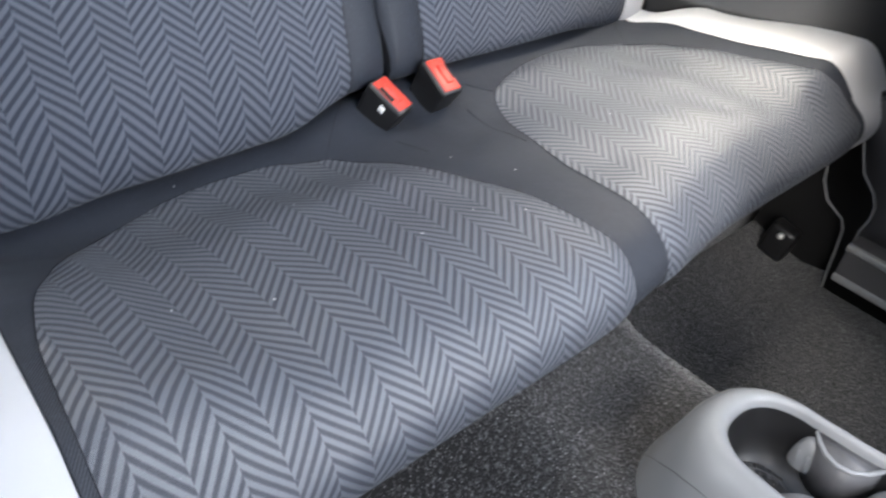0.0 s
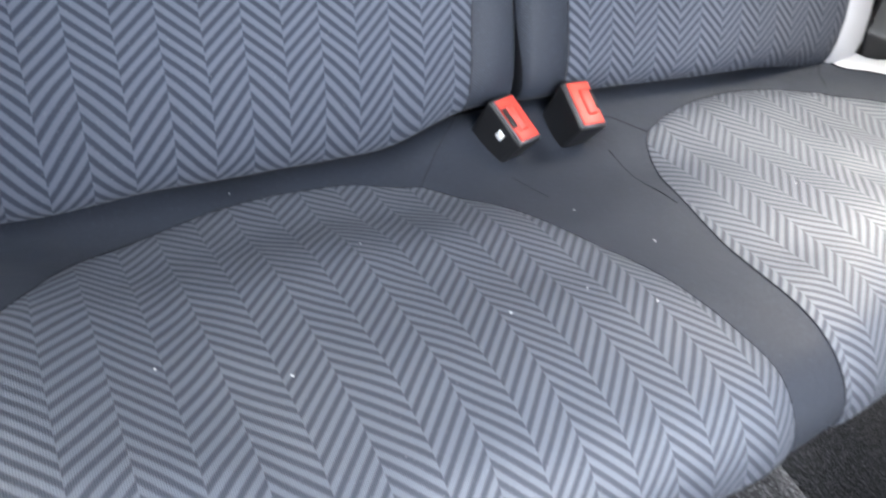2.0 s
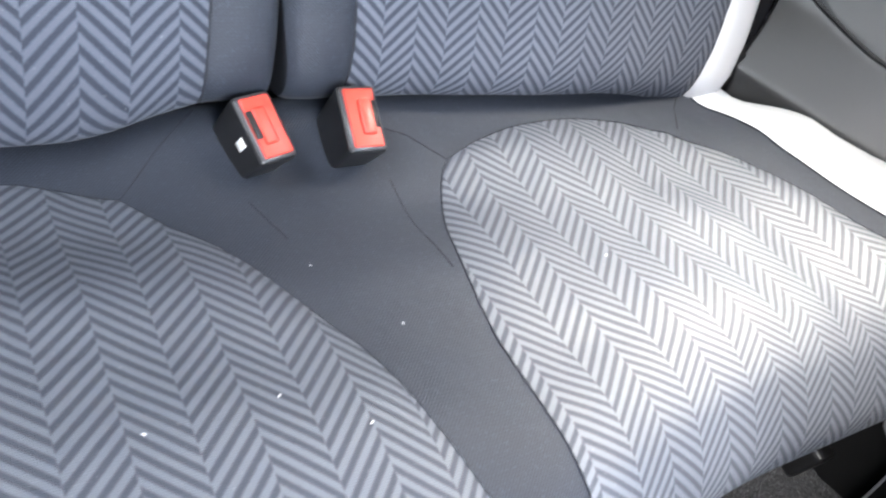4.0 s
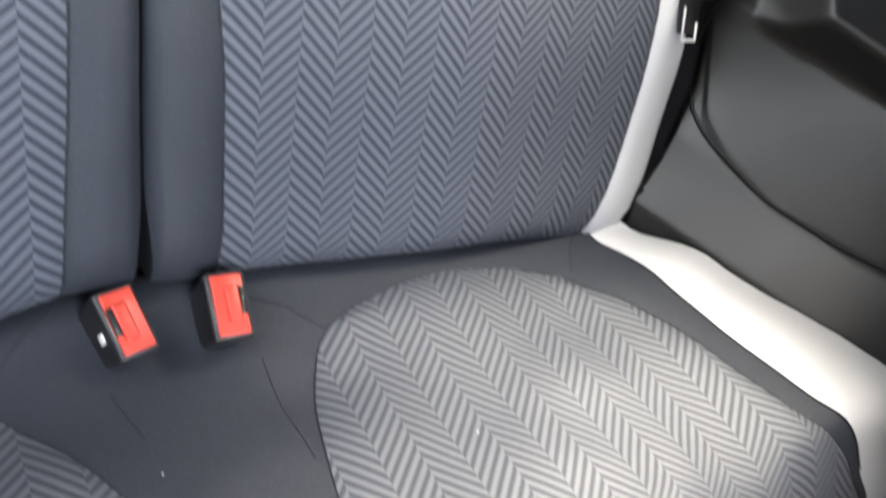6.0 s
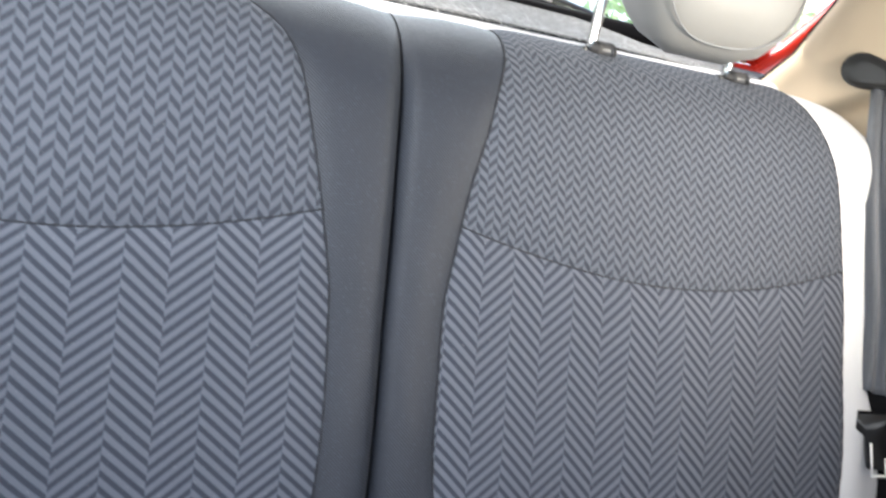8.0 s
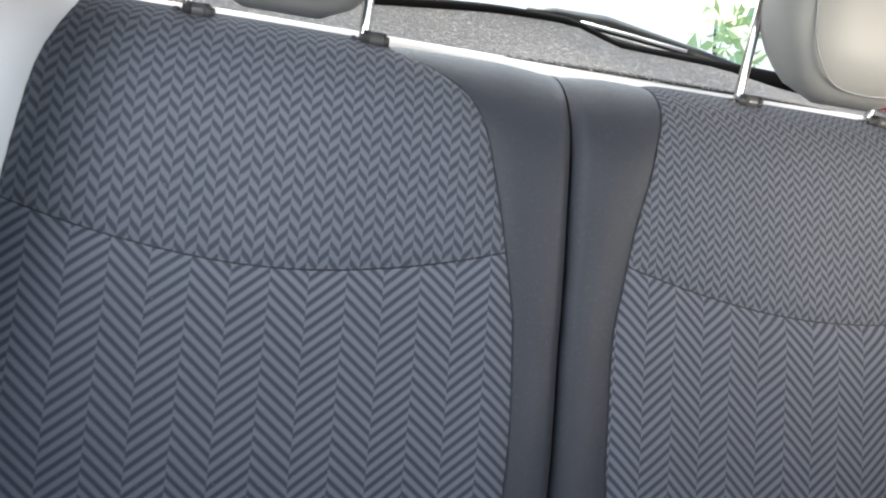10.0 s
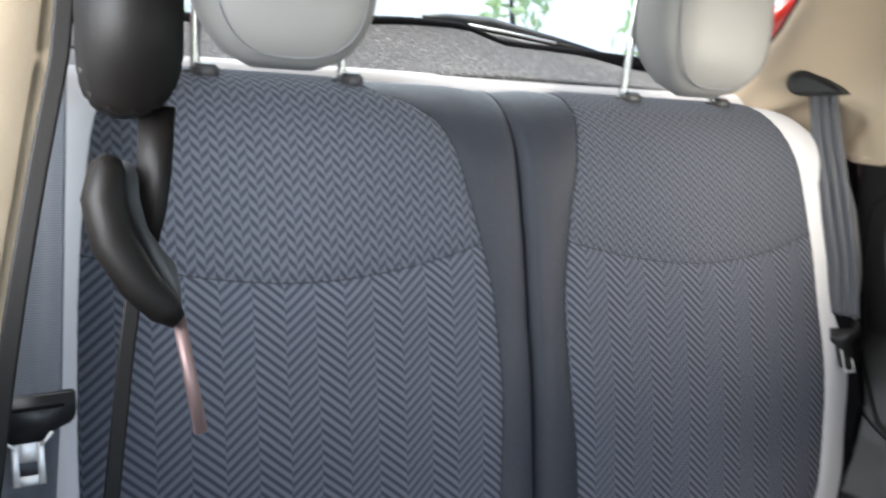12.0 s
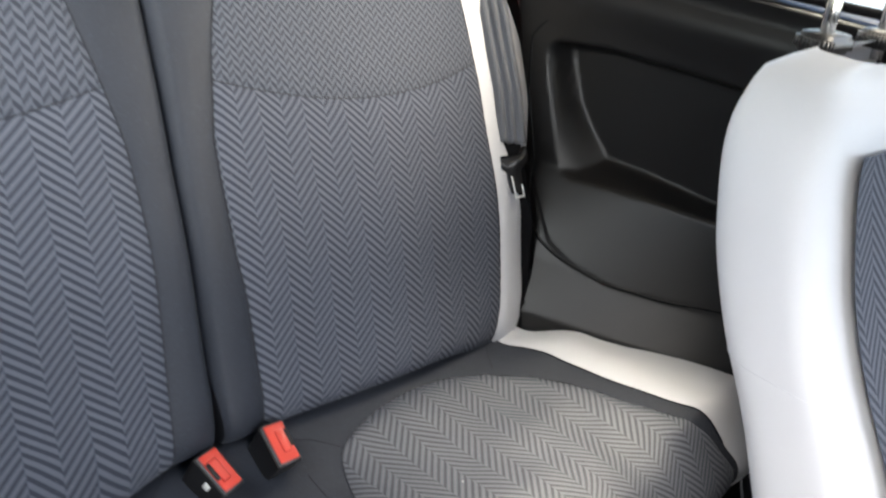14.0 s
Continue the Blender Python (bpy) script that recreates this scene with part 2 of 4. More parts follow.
def sheet(fn, nu, nv, thick=0.0, bm=None):
    """A grid over fn(a, b) -> (place, (u, v)), a and b from 0 to 1, with the cloth's own metres as its map."""
    bm = bm or bmesh.new()
    lay = bm.loops.layers.uv.get("cloth") or bm.loops.layers.uv.new("cloth")
    rows, uvs = [], {}
    for j in range(nv + 1):
        row = []
        for i in range(nu + 1):
            p, w = fn(i / nu, j / nv)
            v = bm.verts.new(p)
            uvs[v] = w
            row.append(v)
        rows.append(row)
    for j in range(nv):
        for i in range(nu):
            f = bm.faces.new((rows[j][i], rows[j][i + 1], rows[j + 1][i + 1], rows[j + 1][i]))
            for l in f.loops:
                l[lay].uv = uvs[l.vert]
    if thick:
        bm.normal_update()
        bmesh.ops.solidify(bm, geom=list(bm.faces), thickness=thick)
    return bm


def tube(points, r, seg=8, bm=None, closed=False):
    """A round rod along points; r is one radius or one for each point."""
    bm = bm or bmesh.new()
    pts = [Vector(p) for p in points]
    rs = r if isinstance(r, (list, tuple)) else [r] * len(pts)
    rings = []
    ref = None
    for i, p in enumerate(pts):
        a = pts[max(i - 1, 0)] if not closed else pts[i - 1]
        b = pts[min(i + 1, len(pts) - 1)] if not closed else pts[(i + 1) % len(pts)]
        t = (b - a).normalized()
        if ref is None:
            ref = t.orthogonal().normalized()
        ref = (ref - t * ref.dot(t)).normalized()
        side = t.cross(ref)
        rings.append([bm.verts.new(p + rs[i] * (ref * math.cos(q) + side * math.sin(q))) for q in (2 * math.pi * s / seg for s in range(seg))])
    for i in range(len(rings) - (0 if closed else 1)):
        r0, r1 = rings[i], rings[(i + 1) % len(rings)]
        for s in range(seg):
            bm.faces.new((r0[s], r0[(s + 1) % seg], r1[(s + 1) % seg], r1[s]))
    if not closed:
        bm.faces.new(rings[0][::-1])
        bm.faces.new(rings[-1])
    return bm


def block(sx, sy, sz, m, bevel=0.0, seg=2, taper=1.0, bm=None):
    """A bevelled box at the pose m; taper narrows its lower end."""
    bm2 = bmesh.new()
    bmesh.ops.create_cube(bm2, size=1)
    for v in bm2.verts:
        k = taper if v.co.z < 0 else 1.0
        v.co = Vector((v.co.x * sx * k, v.co.y * sy * k, v.co.z * sz))
    if bevel:
        bmesh.ops.bevel(bm2, geom=list(bm2.edges), offset=bevel, segments=seg, affect="EDGES", profile=0.6)
    bm2.transform(m)
    if bm is None:
        return bm2
    tmp = bpy.data.meshes.new("tmp")
    bm2.to_mesh(tmp)
    bm2.free()
    bm.from_mesh(tmp)
    bpy.data.meshes.remove(tmp)
    return bm


def prism(outline, depth, m, bevel=0.0, bm=None):
    """An outline in the xy plane given depth along z, at the pose m."""
    bm2 = bmesh.new()
    vs = [bm2.verts.new((x, y, 0)) for x, y in outline]
    f = bm2.faces.new(vs)
    r = bmesh.ops.extrude_face_region(bm2, geom=[f])
    for v in r["geom"]:
        if isinstance(v, bmesh.types.BMVert):
            v.co.z += depth
    if bevel:
        bmesh.ops.bevel(bm2, geom=[e for e in bm2.edges], offset=bevel, segments=2, affect="EDGES")
    bm2.transform(m)
    if bm is None:
        return bm2
    tmp = bpy.data.meshes.new("tmp")
    bm2.to_mesh(tmp)
    bm2.free()
    bm.from_mesh(tmp)
    bpy.data.meshes.remove(tmp)
    return bm


def rounded(w, h, r, n=6):
    pts = []
    for cx, cy, a0 in ((w / 2 - r, h / 2 - r, 0), (-w / 2 + r, h / 2 - r, 90), (-w / 2 + r, -h / 2 + r, 180), (w / 2 - r, -h / 2 + r, 270)):
        for i in range(n + 1):
            a = radians(a0 + 90 * i / n)
            pts.append((cx + r * math.cos(a), cy + r * math.sin(a)))
    return pts


def lerp(x, xs, ys):
    return float(np.interp(x, xs, ys))


def curve(x, xs, ys):
    """A smooth line through the given places."""
    X, Y = np.array(xs, float), np.array(ys, float)
    d = np.diff(Y) / np.diff(X)
    m = np.r_[d[0], [0.0 if a * b <= 0 else 2 * a * b / (a + b) for a, b in zip(d, d[1:])], d[-1]]
    x = min(max(x, X[0]), X[-1])
    i = min(len(X) - 2, max(0, int(np.searchsorted(X, x)) - 1))
    h = X[i + 1] - X[i]
    t = (x - X[i]) / h
    return float((2 * t**3 - 3 * t**2 + 1) * Y[i] + (t**3 - 2 * t**2 + t) * h * m[i] + (-2 * t**3 + 3 * t**2) * Y[i + 1] + (t**3 - t**2) * h * m[i + 1])


def smooth(x, a, b):
    t = min(1, max(0, (x - a) / (b - a)))
    return t * t * (3 - 2 * t)


def spline(points, n=240):
    """Arc length, and the places along a smooth curve through the points."""
    p = np.array(points, float)
    q = np.vstack([2 * p[0] - p[1], p, 2 * p[-1] - p[-2]])
    out = []
    per = n // (len(p) - 1)
    for i in range(1, len(p)):
        a, b, c, d = q[i - 1], q[i], q[i + 1], q[i + 2]
        for t in np.linspace(0, 1, per, endpoint=False):
            out.append(0.5 * (2 * b + (c - a) * t + (2 * a - 5 * b + 4 * c - d) * t**2 + (3 * b - a - 3 * c + d) * t**3))
    out.append(p[-1])
    out = np.array(out)
    s = np.r_[0, np.cumsum(np.hypot(*np.diff(out, axis=0).T))]
    return s, out


# ---- rear backrests ----
BS, BP = spline([(0.09, 0.012), (0.045, 0.004), (0.012, 0.008), (0.001, 0.024), (0.006, 0.05), (0.028, 0.1), (0.065, 0.2), (0.105, 0.28), (0.143, 0.36),
                 (0.175, 0.425), (0.198, 0.458), (0.226, 0.482), (0.262, 0.494), (0.3, 0.492), (0.328, 0.475), (0.342, 0.44), (0.33, 0.36), (0.27, 0.16), (0.2, -0.05)])
I_TOP = int(np.argmax(BP[:, 1]))


def s_at(z):
    return float(np.interp(z, BP[30:I_TOP, 1], BS[30:I_TOP]))


def back_at(x, s):
    """The place on a backrest's front and top, x metres from the split."""
    y, z = np.interp(s, BS, BP[:, 0]), np.interp(s, BS, BP[:, 1])
    ax = abs(x)
    y += 0.012 * max(0, 1 - abs(x - SPLIT) / 0.012) ** 2 + 1.3 * max(0, ax - 0.435) ** 2
    y -= 0.012 * math.exp(-((ax - 0.26) / 0.16) ** 2) * smooth(z, -0.05, 0.08) * (1 - smooth(z, 0.3, 0.42))
    top = smooth(s, s_at(0.44), s_at(0.49))
    z -= top * (0.004 * max(0, 1 - ax / 0.05) + 1.6 * max(0, ax - 0.42) ** 2)
    z -= (0.02 * smooth(ax, 0.3, 0.46) if x > 0 else 0.029 * smooth(ax, 0.03, 0.14) + 0.008 * smooth(ax, 0.3, 0.4)) * (1 - smooth(z, 0.0, 0.08))
    y += 0.0035 * noise.noise((x * 8, z * 9, 1.7)) + 0.0007 * noise.noise((x * 34, z * 26, 5.2))
    return Vector((x, y, z))


SPLIT = 0.0035


def inner_edge(z, wide=0.0):
    """Where a half's plain strip meets its patterned panels, metres from the car's middle."""
    if wide:
        return curve(z, (0, 0.05, 0.15, 0.22, 0.3, 0.34, 0.39, 0.42, 0.45, 0.47, 0.485, 0.494), (0.05, 0.048, 0.041, 0.039, 0.042, 0.049, 0.06, 0.068, 0.077, 0.09, 0.118, 0.16))
    return curve(z, (0, 0.06, 0.15, 0.22, 0.3, 0.34, 0.39, 0.43, 0.455, 0.47, 0.485, 0.494), (0.05, 0.055, 0.053, 0.047, 0.047, 0.053, 0.063, 0.075, 0.082, 0.088, 0.093, 0.095))


def outer_edge(z):
    return curve(z, (0, 0.03, 0.07, 0.115, 0.2, 0.3, 0.37, 0.42, 0.455, 0.49), (0.425, 0.433, 0.441, 0.447, 0.45, 0.447, 0.442, 0.436, 0.43, 0.416))


def arc_z(ax):
    return 0.333 + 0.026 * ((ax - 0.25) / 0.2) ** 2


def panel(side, name, material, parent, x0, x1, s0, s1, nu, nv, puff=0.004, label="", turn=0.0, scale=1.0, fall=0.007):
    """A sewn panel of a backrest between two edges, sunk along its seams."""
    def fn(a, b):
        xn = 0.05 + 0.4 * a
        s = s0(xn) + (s1(xn) - s0(xn)) * b
        zz = float(np.interp(min(s, BS[I_TOP]), BS, BP[:, 1]))
        e0, e1 = x0(zz), x1(zz)
        ax = e0 + (e1 - e0) * a
        d = min(a * (e1 - e0), (1 - a) * (e1 - e0), b * (s1(xn) - s0(xn)), (1 - b) * (s1(xn) - s0(xn)))
        p = back_at(side * ax, s)
        n = Vector((0, -0.85, 0.5)) if s < BS[I_TOP] - 0.05 else Vector((0, -0.25, 0.97))
        p += n * puff * (1 - math.exp(-d / fall)) * (1 if name != "inner_strip" else 1 - 0.8 * smooth(s, s_at(0.42), s_at(0.485)))
        return p, ((side * ax - turn) * scale, s)
    return part(name, sheet(fn, nu, nv), material, parent, label)


def seam_line(side, fn_x, fn_s, n, parent, r=0.0005):
    pts = [back_at(side * fn_x(i / n), fn_s(i / n)) + Vector((0, -0.0004, 0.0002)) for i in range(n + 1)]
    return part("seam", tube(pts, [r * (1.25 if i % 2 else 0.6) for i in range(n + 1)], 5), SEAM, parent)


S_BOT, S_END, S_TOPEND = 0.0, float(BS[-1]), s_at(0.49) + 0.085


def backrest(side):
    edge = (lambda z: inner_edge(z, 1.0)) if side < 0 else inner_edge
    th = thing("rear_bench_half", "grey herringbone cloth half of a split rear bench back, upright", "bench back", "rear bench halves", (side * 0.26, 0.1, 0))
    panel(side, "lower_panel", HERR, th, edge, outer_edge, lambda x: S_BOT, lambda x: s_at(arc_z(x)), 44, 60, label="grey herringbone cloth panel", turn=0.102 if side > 0 else -0.125, scale=1.0 if side > 0 else 0.893)
    panel(side, "upper_panel", LEAF if side > 0 else BIGLEAF, th, edge, outer_edge, lambda x: s_at(arc_z(x)), lambda x: S_TOPEND, 44, 40, label="small grey chevron cloth panel")
    panel(side, "inner_strip", PLAIN, th, lambda z: side * SPLIT + 0.0009 + 0.005 * (1 - smooth(z, 0.02, 0.09)), edge, lambda x: S_BOT, lambda x: S_TOPEND, 14, 70, 0.006, label="plain dark grey cloth strip", fall=0.012)

    def bolster(a, b):
        s = S_BOT + (S_TOPEND - S_BOT) * b
        zz = float(np.interp(min(s, BS[I_TOP]), BS, BP[:, 1]))
        e = outer_edge(zz)
        ax = e + (curve(zz, (0, 0.07, 0.2, 0.26, 0.31, 0.37, 0.4, 0.44, 0.49), (0.494, 0.505, 0.525, 0.562, 0.582, 0.58, 0.568, 0.545, 0.5)) - e) * a
        p = back_at(side * ax, s)
        p.y += 0.005 * max(0, a - 0.7) ** 2 / 0.09
        p.y -= 0.006 * (1 - math.exp(-a * 9)) * (1 - a)
        return p, (side * ax, s)
    part("side_bolster", sheet(bolster, 12, 60), WHITE, th, "white leatherette side bolster")

    def shell(a, b):
        s = S_TOPEND + (S_END - S_TOPEND) * b
        return back_at(SPLIT + side * (0.0035 + 0.51 * a), s), (a * 0.5, s)
    part("back_shell", sheet(shell, 12, 20), PLAIN, th)

    def cheek(a, b):
        s = S_BOT + (S_TOPEND - S_BOT) * b
        p = back_at(SPLIT + side * (0.0009 + 0.005 * (1 - smooth(float(np.interp(min(s, BS[I_TOP]), BS, BP[:, 1])), 0.02, 0.09))), s)
        q = Vector((p.x, 0.26 if p.z < 0.35 else 0.33, min(p.z, 0.46)))
        return p.lerp(q, a), (s, a)
    part("inner_side", sheet(cheek, 4, 50), SEAM, th)
    z_of = lambda s: float(np.interp(min(s, BS[I_TOP]), BS, BP[:, 1]))
    seam_line(side, lambda a: edge(z_of(S_BOT + (S_TOPEND - S_BOT) * a)), lambda a: S_BOT + (S_TOPEND - S_BOT) * a, 70, th, 0.0009)
    seam_line(side, lambda a: outer_edge(z_of(S_BOT + (S_TOPEND - S_BOT) * a)), lambda a: S_BOT + (S_TOPEND - S_BOT) * a, 70, th)
    seam_line(side, lambda a: edge(0.352) + (0.444 - edge(0.352)) * a, lambda a: s_at(arc_z(0.05 + 0.4 * a)), 110, th, 0.0007)
    return th


for side in (-1, 1):
    backrest(side)

# ---- rear seat cushion ----
CS, CP = spline([(0.06, -0.05), (0.025, -0.006), (-0.02, -0.012), (-0.08, -0.014), (-0.16, -0.007), (-0.24, -0.001), (-0.29, -0.003),
                 (-0.325, -0.014), (-0.352, -0.036), (-0.362, -0.062), (-0.353, -0.088), (-0.33, -0.107), (-0.29, -0.122), (-0.23, -0.132)])


def t_at(y):
    i = int(np.argmin(CP[:, 0]))
    return float(np.interp(-y, -CP[:i, 0], CS[:i]))


def cushion_at(x, t, lift=0.0):
    """The place on the bench's top and front, t metres of cloth from its rear edge."""
    i = min(len(CS) - 2, max(1, int(np.searchsorted(CS, t))))
    y, z = np.interp(t, CS, CP[:, 0]), np.interp(t, CS, CP[:, 1])
    tan = CP[i + 1] - CP[i - 1]
    tan = tan / np.hypot(*tan)
    ny, nz = tan[1], -tan[0]
    ny, nz = (ny, nz) if nz > 0 or ny < 0 else (-ny, -nz)
    flat = 1 - smooth(t, t_at(-0.27), t_at(-0.345))
    z -= 0.022 * smooth(-x, 0.03, 0.14) * (1 - smooth(-y, 0.03, 0.15))
    z += 0.008 * smooth(x, -0.02, 0.1) * (1 - smooth(-y, 0.02, 0.12))
    z += flat * 0.042 * smooth(abs(x - 0.045 * (-y) / 0.3), 0.34, 0.50) * smooth(t, t_at(0.01), t_at(-0.08))
    hump = 0.012 * math.exp(-((x + 0.23) / 0.17) ** 2) + 0.012 * math.exp(-((x - 0.30) / 0.17) ** 2)
    z += flat * (hump - 0.008) * smooth(t, t_at(0.0), t_at(-0.1))
    z += flat * (0.0042 * noise.noise((x * 9, y * 11, 3.1)) + 0.0014 * noise.noise((x * 30, y * 30, 7.7)))
    for bx, by in ((-0.012, -0.03), (0.045, -0.025)):
        z -= flat * 0.007 * math.exp(-(((x - bx) / 0.03) ** 2 + ((y - by) / 0.03) ** 2))
    y += 0.03 * smooth(x, -0.03, 0.28) * smooth(-y, 0.24, 0.36)
    return Vector((x, y + ny * lift, z + nz * lift))


T_END = float(CS[-1])
bench = thing("rear_bench", "dark grey cloth rear bench with herringbone pads and white bolsters", "bench", at=(0.03, -0.18, -0.1))


def side_x(side, y):
    """Where the bench's white bolster meets the side trim."""
    return curve(-y, (-0.05, 0.0, 0.075, 0.16, 0.26, 0.36), (0.468, 0.496, 0.535, 0.578, 0.625, 0.68) if side > 0 else (0.47, 0.5, 0.53, 0.55, 0.565, 0.575))


def bolster_x(side, y):
    """The seam between the dark cover and the white bolster."""
    if side > 0:
        return curve(-y, (-0.05, -0.01, 0.04, 0.1, 0.15, 0.2, 0.25, 0.32, 0.36), (0.415, 0.436, 0.452, 0.467, 0.478, 0.49, 0.506, 0.544, 0.575))
    return -curve(-y, (-0.05, 0, 0.1, 0.17, 0.23, 0.33, 0.36), (0.44, 0.45, 0.46, 0.466, 0.47, 0.475, 0.476))


def cover(a, b):
    t = T_END * b
    y = float(np.interp(t, CS, CP[:, 0]))
    x0, x1 = bolster_x(-1, y), bolster_x(1, y)
    x = x0 + (x1 - x0) * a
    return cushion_at(x, t), (x, t)


# dark sheet added behind the crease, blocks the sunlit red tailgate from showing through
part("base", sheet(lambda a, b: (Vector((-0.52 + 1.04 * a, 0.115 - 0.03 * b, 0.06 - 0.36 * b)), (a, b)), 10, 6, 0.004), CARPET, bench, "dark sheet added behind the crease to block light")
part("base_front", sheet(lambda a, b: (Vector((-0.56 + 1.18 * a, -0.245 + 0.03 * b, -0.125 - 0.22 * b)), (a, b)), 10, 6, 0.004), CARPET, bench, "dark carpeted riser")
part("cover", sheet(cover, 70, 60), PLAIN, bench, "plain dark grey cloth cover")
for side in (-1, 1):
    def white(a, b, side=side):
        t = t_at(0.03) + (T_END - t_at(0.03)) * b
        y = float(np.interp(t, CS, CP[:, 0]))
        x0, x1 = bolster_x(side, y), side * side_x(side, y)
        p = cushion_at(x0 + (x1 - x0) * a, t, 0.004 * (1 - math.exp(-a * 8)))
        return p, (x0 + (x1 - x0) * a, t)
    part("side_bolster", sheet(white, 12, 50), WHITE, bench, "white leatherette bolster")
    part("seam", tube([cushion_at(bolster_x(side, y), t_at(y), 0.0006) for y in np.linspace(0.02, -0.33, 36)], 0.0009, 5), SEAM, bench)

L_LEFT = ((0.033, 0.05, 0.1, 0.158, 0.23, 0.33, 0.37), (-0.335, -0.378, -0.413, -0.44, -0.457, -0.465, -0.465))
L_RIGHT = ((0.039, 0.068, 0.104, 0.152, 0.205, 0.262, 0.3, 0.335, 0.37), (-0.107, -0.087, -0.06, -0.034, -0.006, 0.009, 0.018, 0.024, 0.024))
R_LEFT = ((0.034, 0.05, 0.08, 0.118, 0.167, 0.22, 0.3, 0.37), (0.16, 0.127, 0.11, 0.095, 0.085, 0.079, 0.081, 0.085))
R_RIGHT = ((0.045, 0.0915, 0.15, 0.229, 0.292, 0.326, 0.37), (0.375, 0.42, 0.448, 0.473, 0.503, 0.533, 0.57))


def pad(left, right, tops):
    def place(a, b):
        y0 = -curve(a, (0, 0.25, 0.5, 0.75, 1), tops)
        t0 = t_at(y0)
        t = t0 + (T_END - 0.03 - t0) * b
        y = float(np.interp(t, CS, CP[:, 0]))
        if t > t_at(-0.355):
            y = -0.36
        x0, x1 = curve(-y, *left), curve(-y, *right)
        x = x0 + (x1 - x0) * a
        d = min(a * (x1 - x0), (1 - a) * (x1 - x0), t - t0)
        return x, t, 0.0003 + 0.0045 * (1 - math.exp(-d / 0.012))
    th = part("pad", sheet(lambda a, b: (cushion_at(*place(a, b)), (place(a, b)[0] + 0.2963, place(a, b)[1])), 56, 64), PADCLOTH, bench, "grey herringbone cloth pad")
    edge = [cushion_at(*place(0, 1 - i / 40)[:2], 0.0008) for i in range(41)] + [cushion_at(*place(i / 30, 0)[:2], 0.0008) for i in range(1, 30)]
    edge += [cushion_at(*place(1, i / 40)[:2], 0.0008) for i in range(41)]
    part("seam", tube(edge, 0.0004, 5), SEAM, bench)
    return th


pad(L_LEFT, L_RIGHT, (0.033, 0.016, 0.0115, 0.014, 0.039))
pad(R_LEFT, R_RIGHT, (0.034, 0.0195, 0.015, 0.022, 0.043))
for xs, ys in (((-0.107, -0.08, -0.047), (-0.039, -0.01, 0.018)), ((-0.03, -0.024, -0.018), (-0.06, -0.08, -0.1)), ((0.075, 0.075, 0.08), (-0.06, -0.1, -0.15)),
               ((0.13, 0.105, 0.07), (-0.047, -0.022, -0.005)), ((0.39, 0.405, 0.43), (-0.04, -0.015, 0.01))):
    part("seam", tube([cushion_at(x, t_at(y), 0.0002) for x, y in zip(np.interp(np.linspace(0, 1, 20), np.linspace(0, 1, len(xs)), xs), np.interp(np.linspace(0, 1, 20), np.linspace(0, 1, len(ys)), ys))], 0.0005, 5), SEAM, bench)


# ---- belt buckles ----
def buckle(x, y, z, yaw, flip, tag):
    th = thing("belt_buckle", "black belt buckle with red button" + (" and white tag" if tag else "") + " in the bench", "belt buckle", "belt buckles", (x, y, z))
    m = Matrix.Translation((x, y, z)) @ Matrix.Rotation(radians(yaw), 4, "Z") @ Matrix.Rotation(radians(28), 4, "X")
    part("housing", block(0.03, 0.05, 0.06, m @ Matrix.Translation((0, 0, -0.0305)), 0.004, 3, 0.82), BLACK, th)
    bm = block(0.0225, 0.043, 0.004, m @ Matrix.Translation((0, 0, 0.0005)), 0.0012, 2)
    rim = prism(rounded(0.0265, 0.047, 0.003), 0.0014, m @ Matrix.Translation((0, 0, -0.0008)))
    part("rim", rim, RIM, th, "thin grey edge")
    but = part("button", bm, RED, th, "red plastic release button")
    part("ridge", block(0.010, 0.026, 0.004, m @ Matrix.Translation((0.002 * flip, 0, 0.003)), 0.0018, 2), RED, but)
    part("slot", block(0.0055, 0.02, 0.0024, m @ Matrix.Translation((0.0084 * flip, 0.002, 0.0024)), 0.0006, 1), BLACK, but, "dark tongue slot")
    if tag:
        part("tag", block(0.0008, 0.007, 0.009, m @ Matrix.Translation((-0.0152, -0.004, -0.013)), 0.0002, 1), PAPER, th, "small white tag")
    return th


buckle(-0.015, -0.030, 0.017, 16, -1, True)
buckle(0.051, -0.038, 0.027, -1, 1, False)

# ---- side trim panels ----
WZ, WB, WS = (-0.4, 0.03, 0.1, 0.22, 0.36, 0.5, 0.6), (0.495, 0.5, 0.545, 0.6, 0.6, 0.6, 0.59), (0.5, 0.5, 0.38, 0.2, 0.12, 0.08, 0.06)


def wall_x(side, y, z):
    k = 1.0 if side > 0 else 0.85
    return side * min(0.69, lerp(z, WZ, WB) + k * lerp(z, WZ, WS) * -y)


def ramp(t):
    """A straight slope with tightly rounded ends."""
    t = min(1.0, max(0.0, t))
    return t - 0.03 * math.sin(2 * math.pi * t)


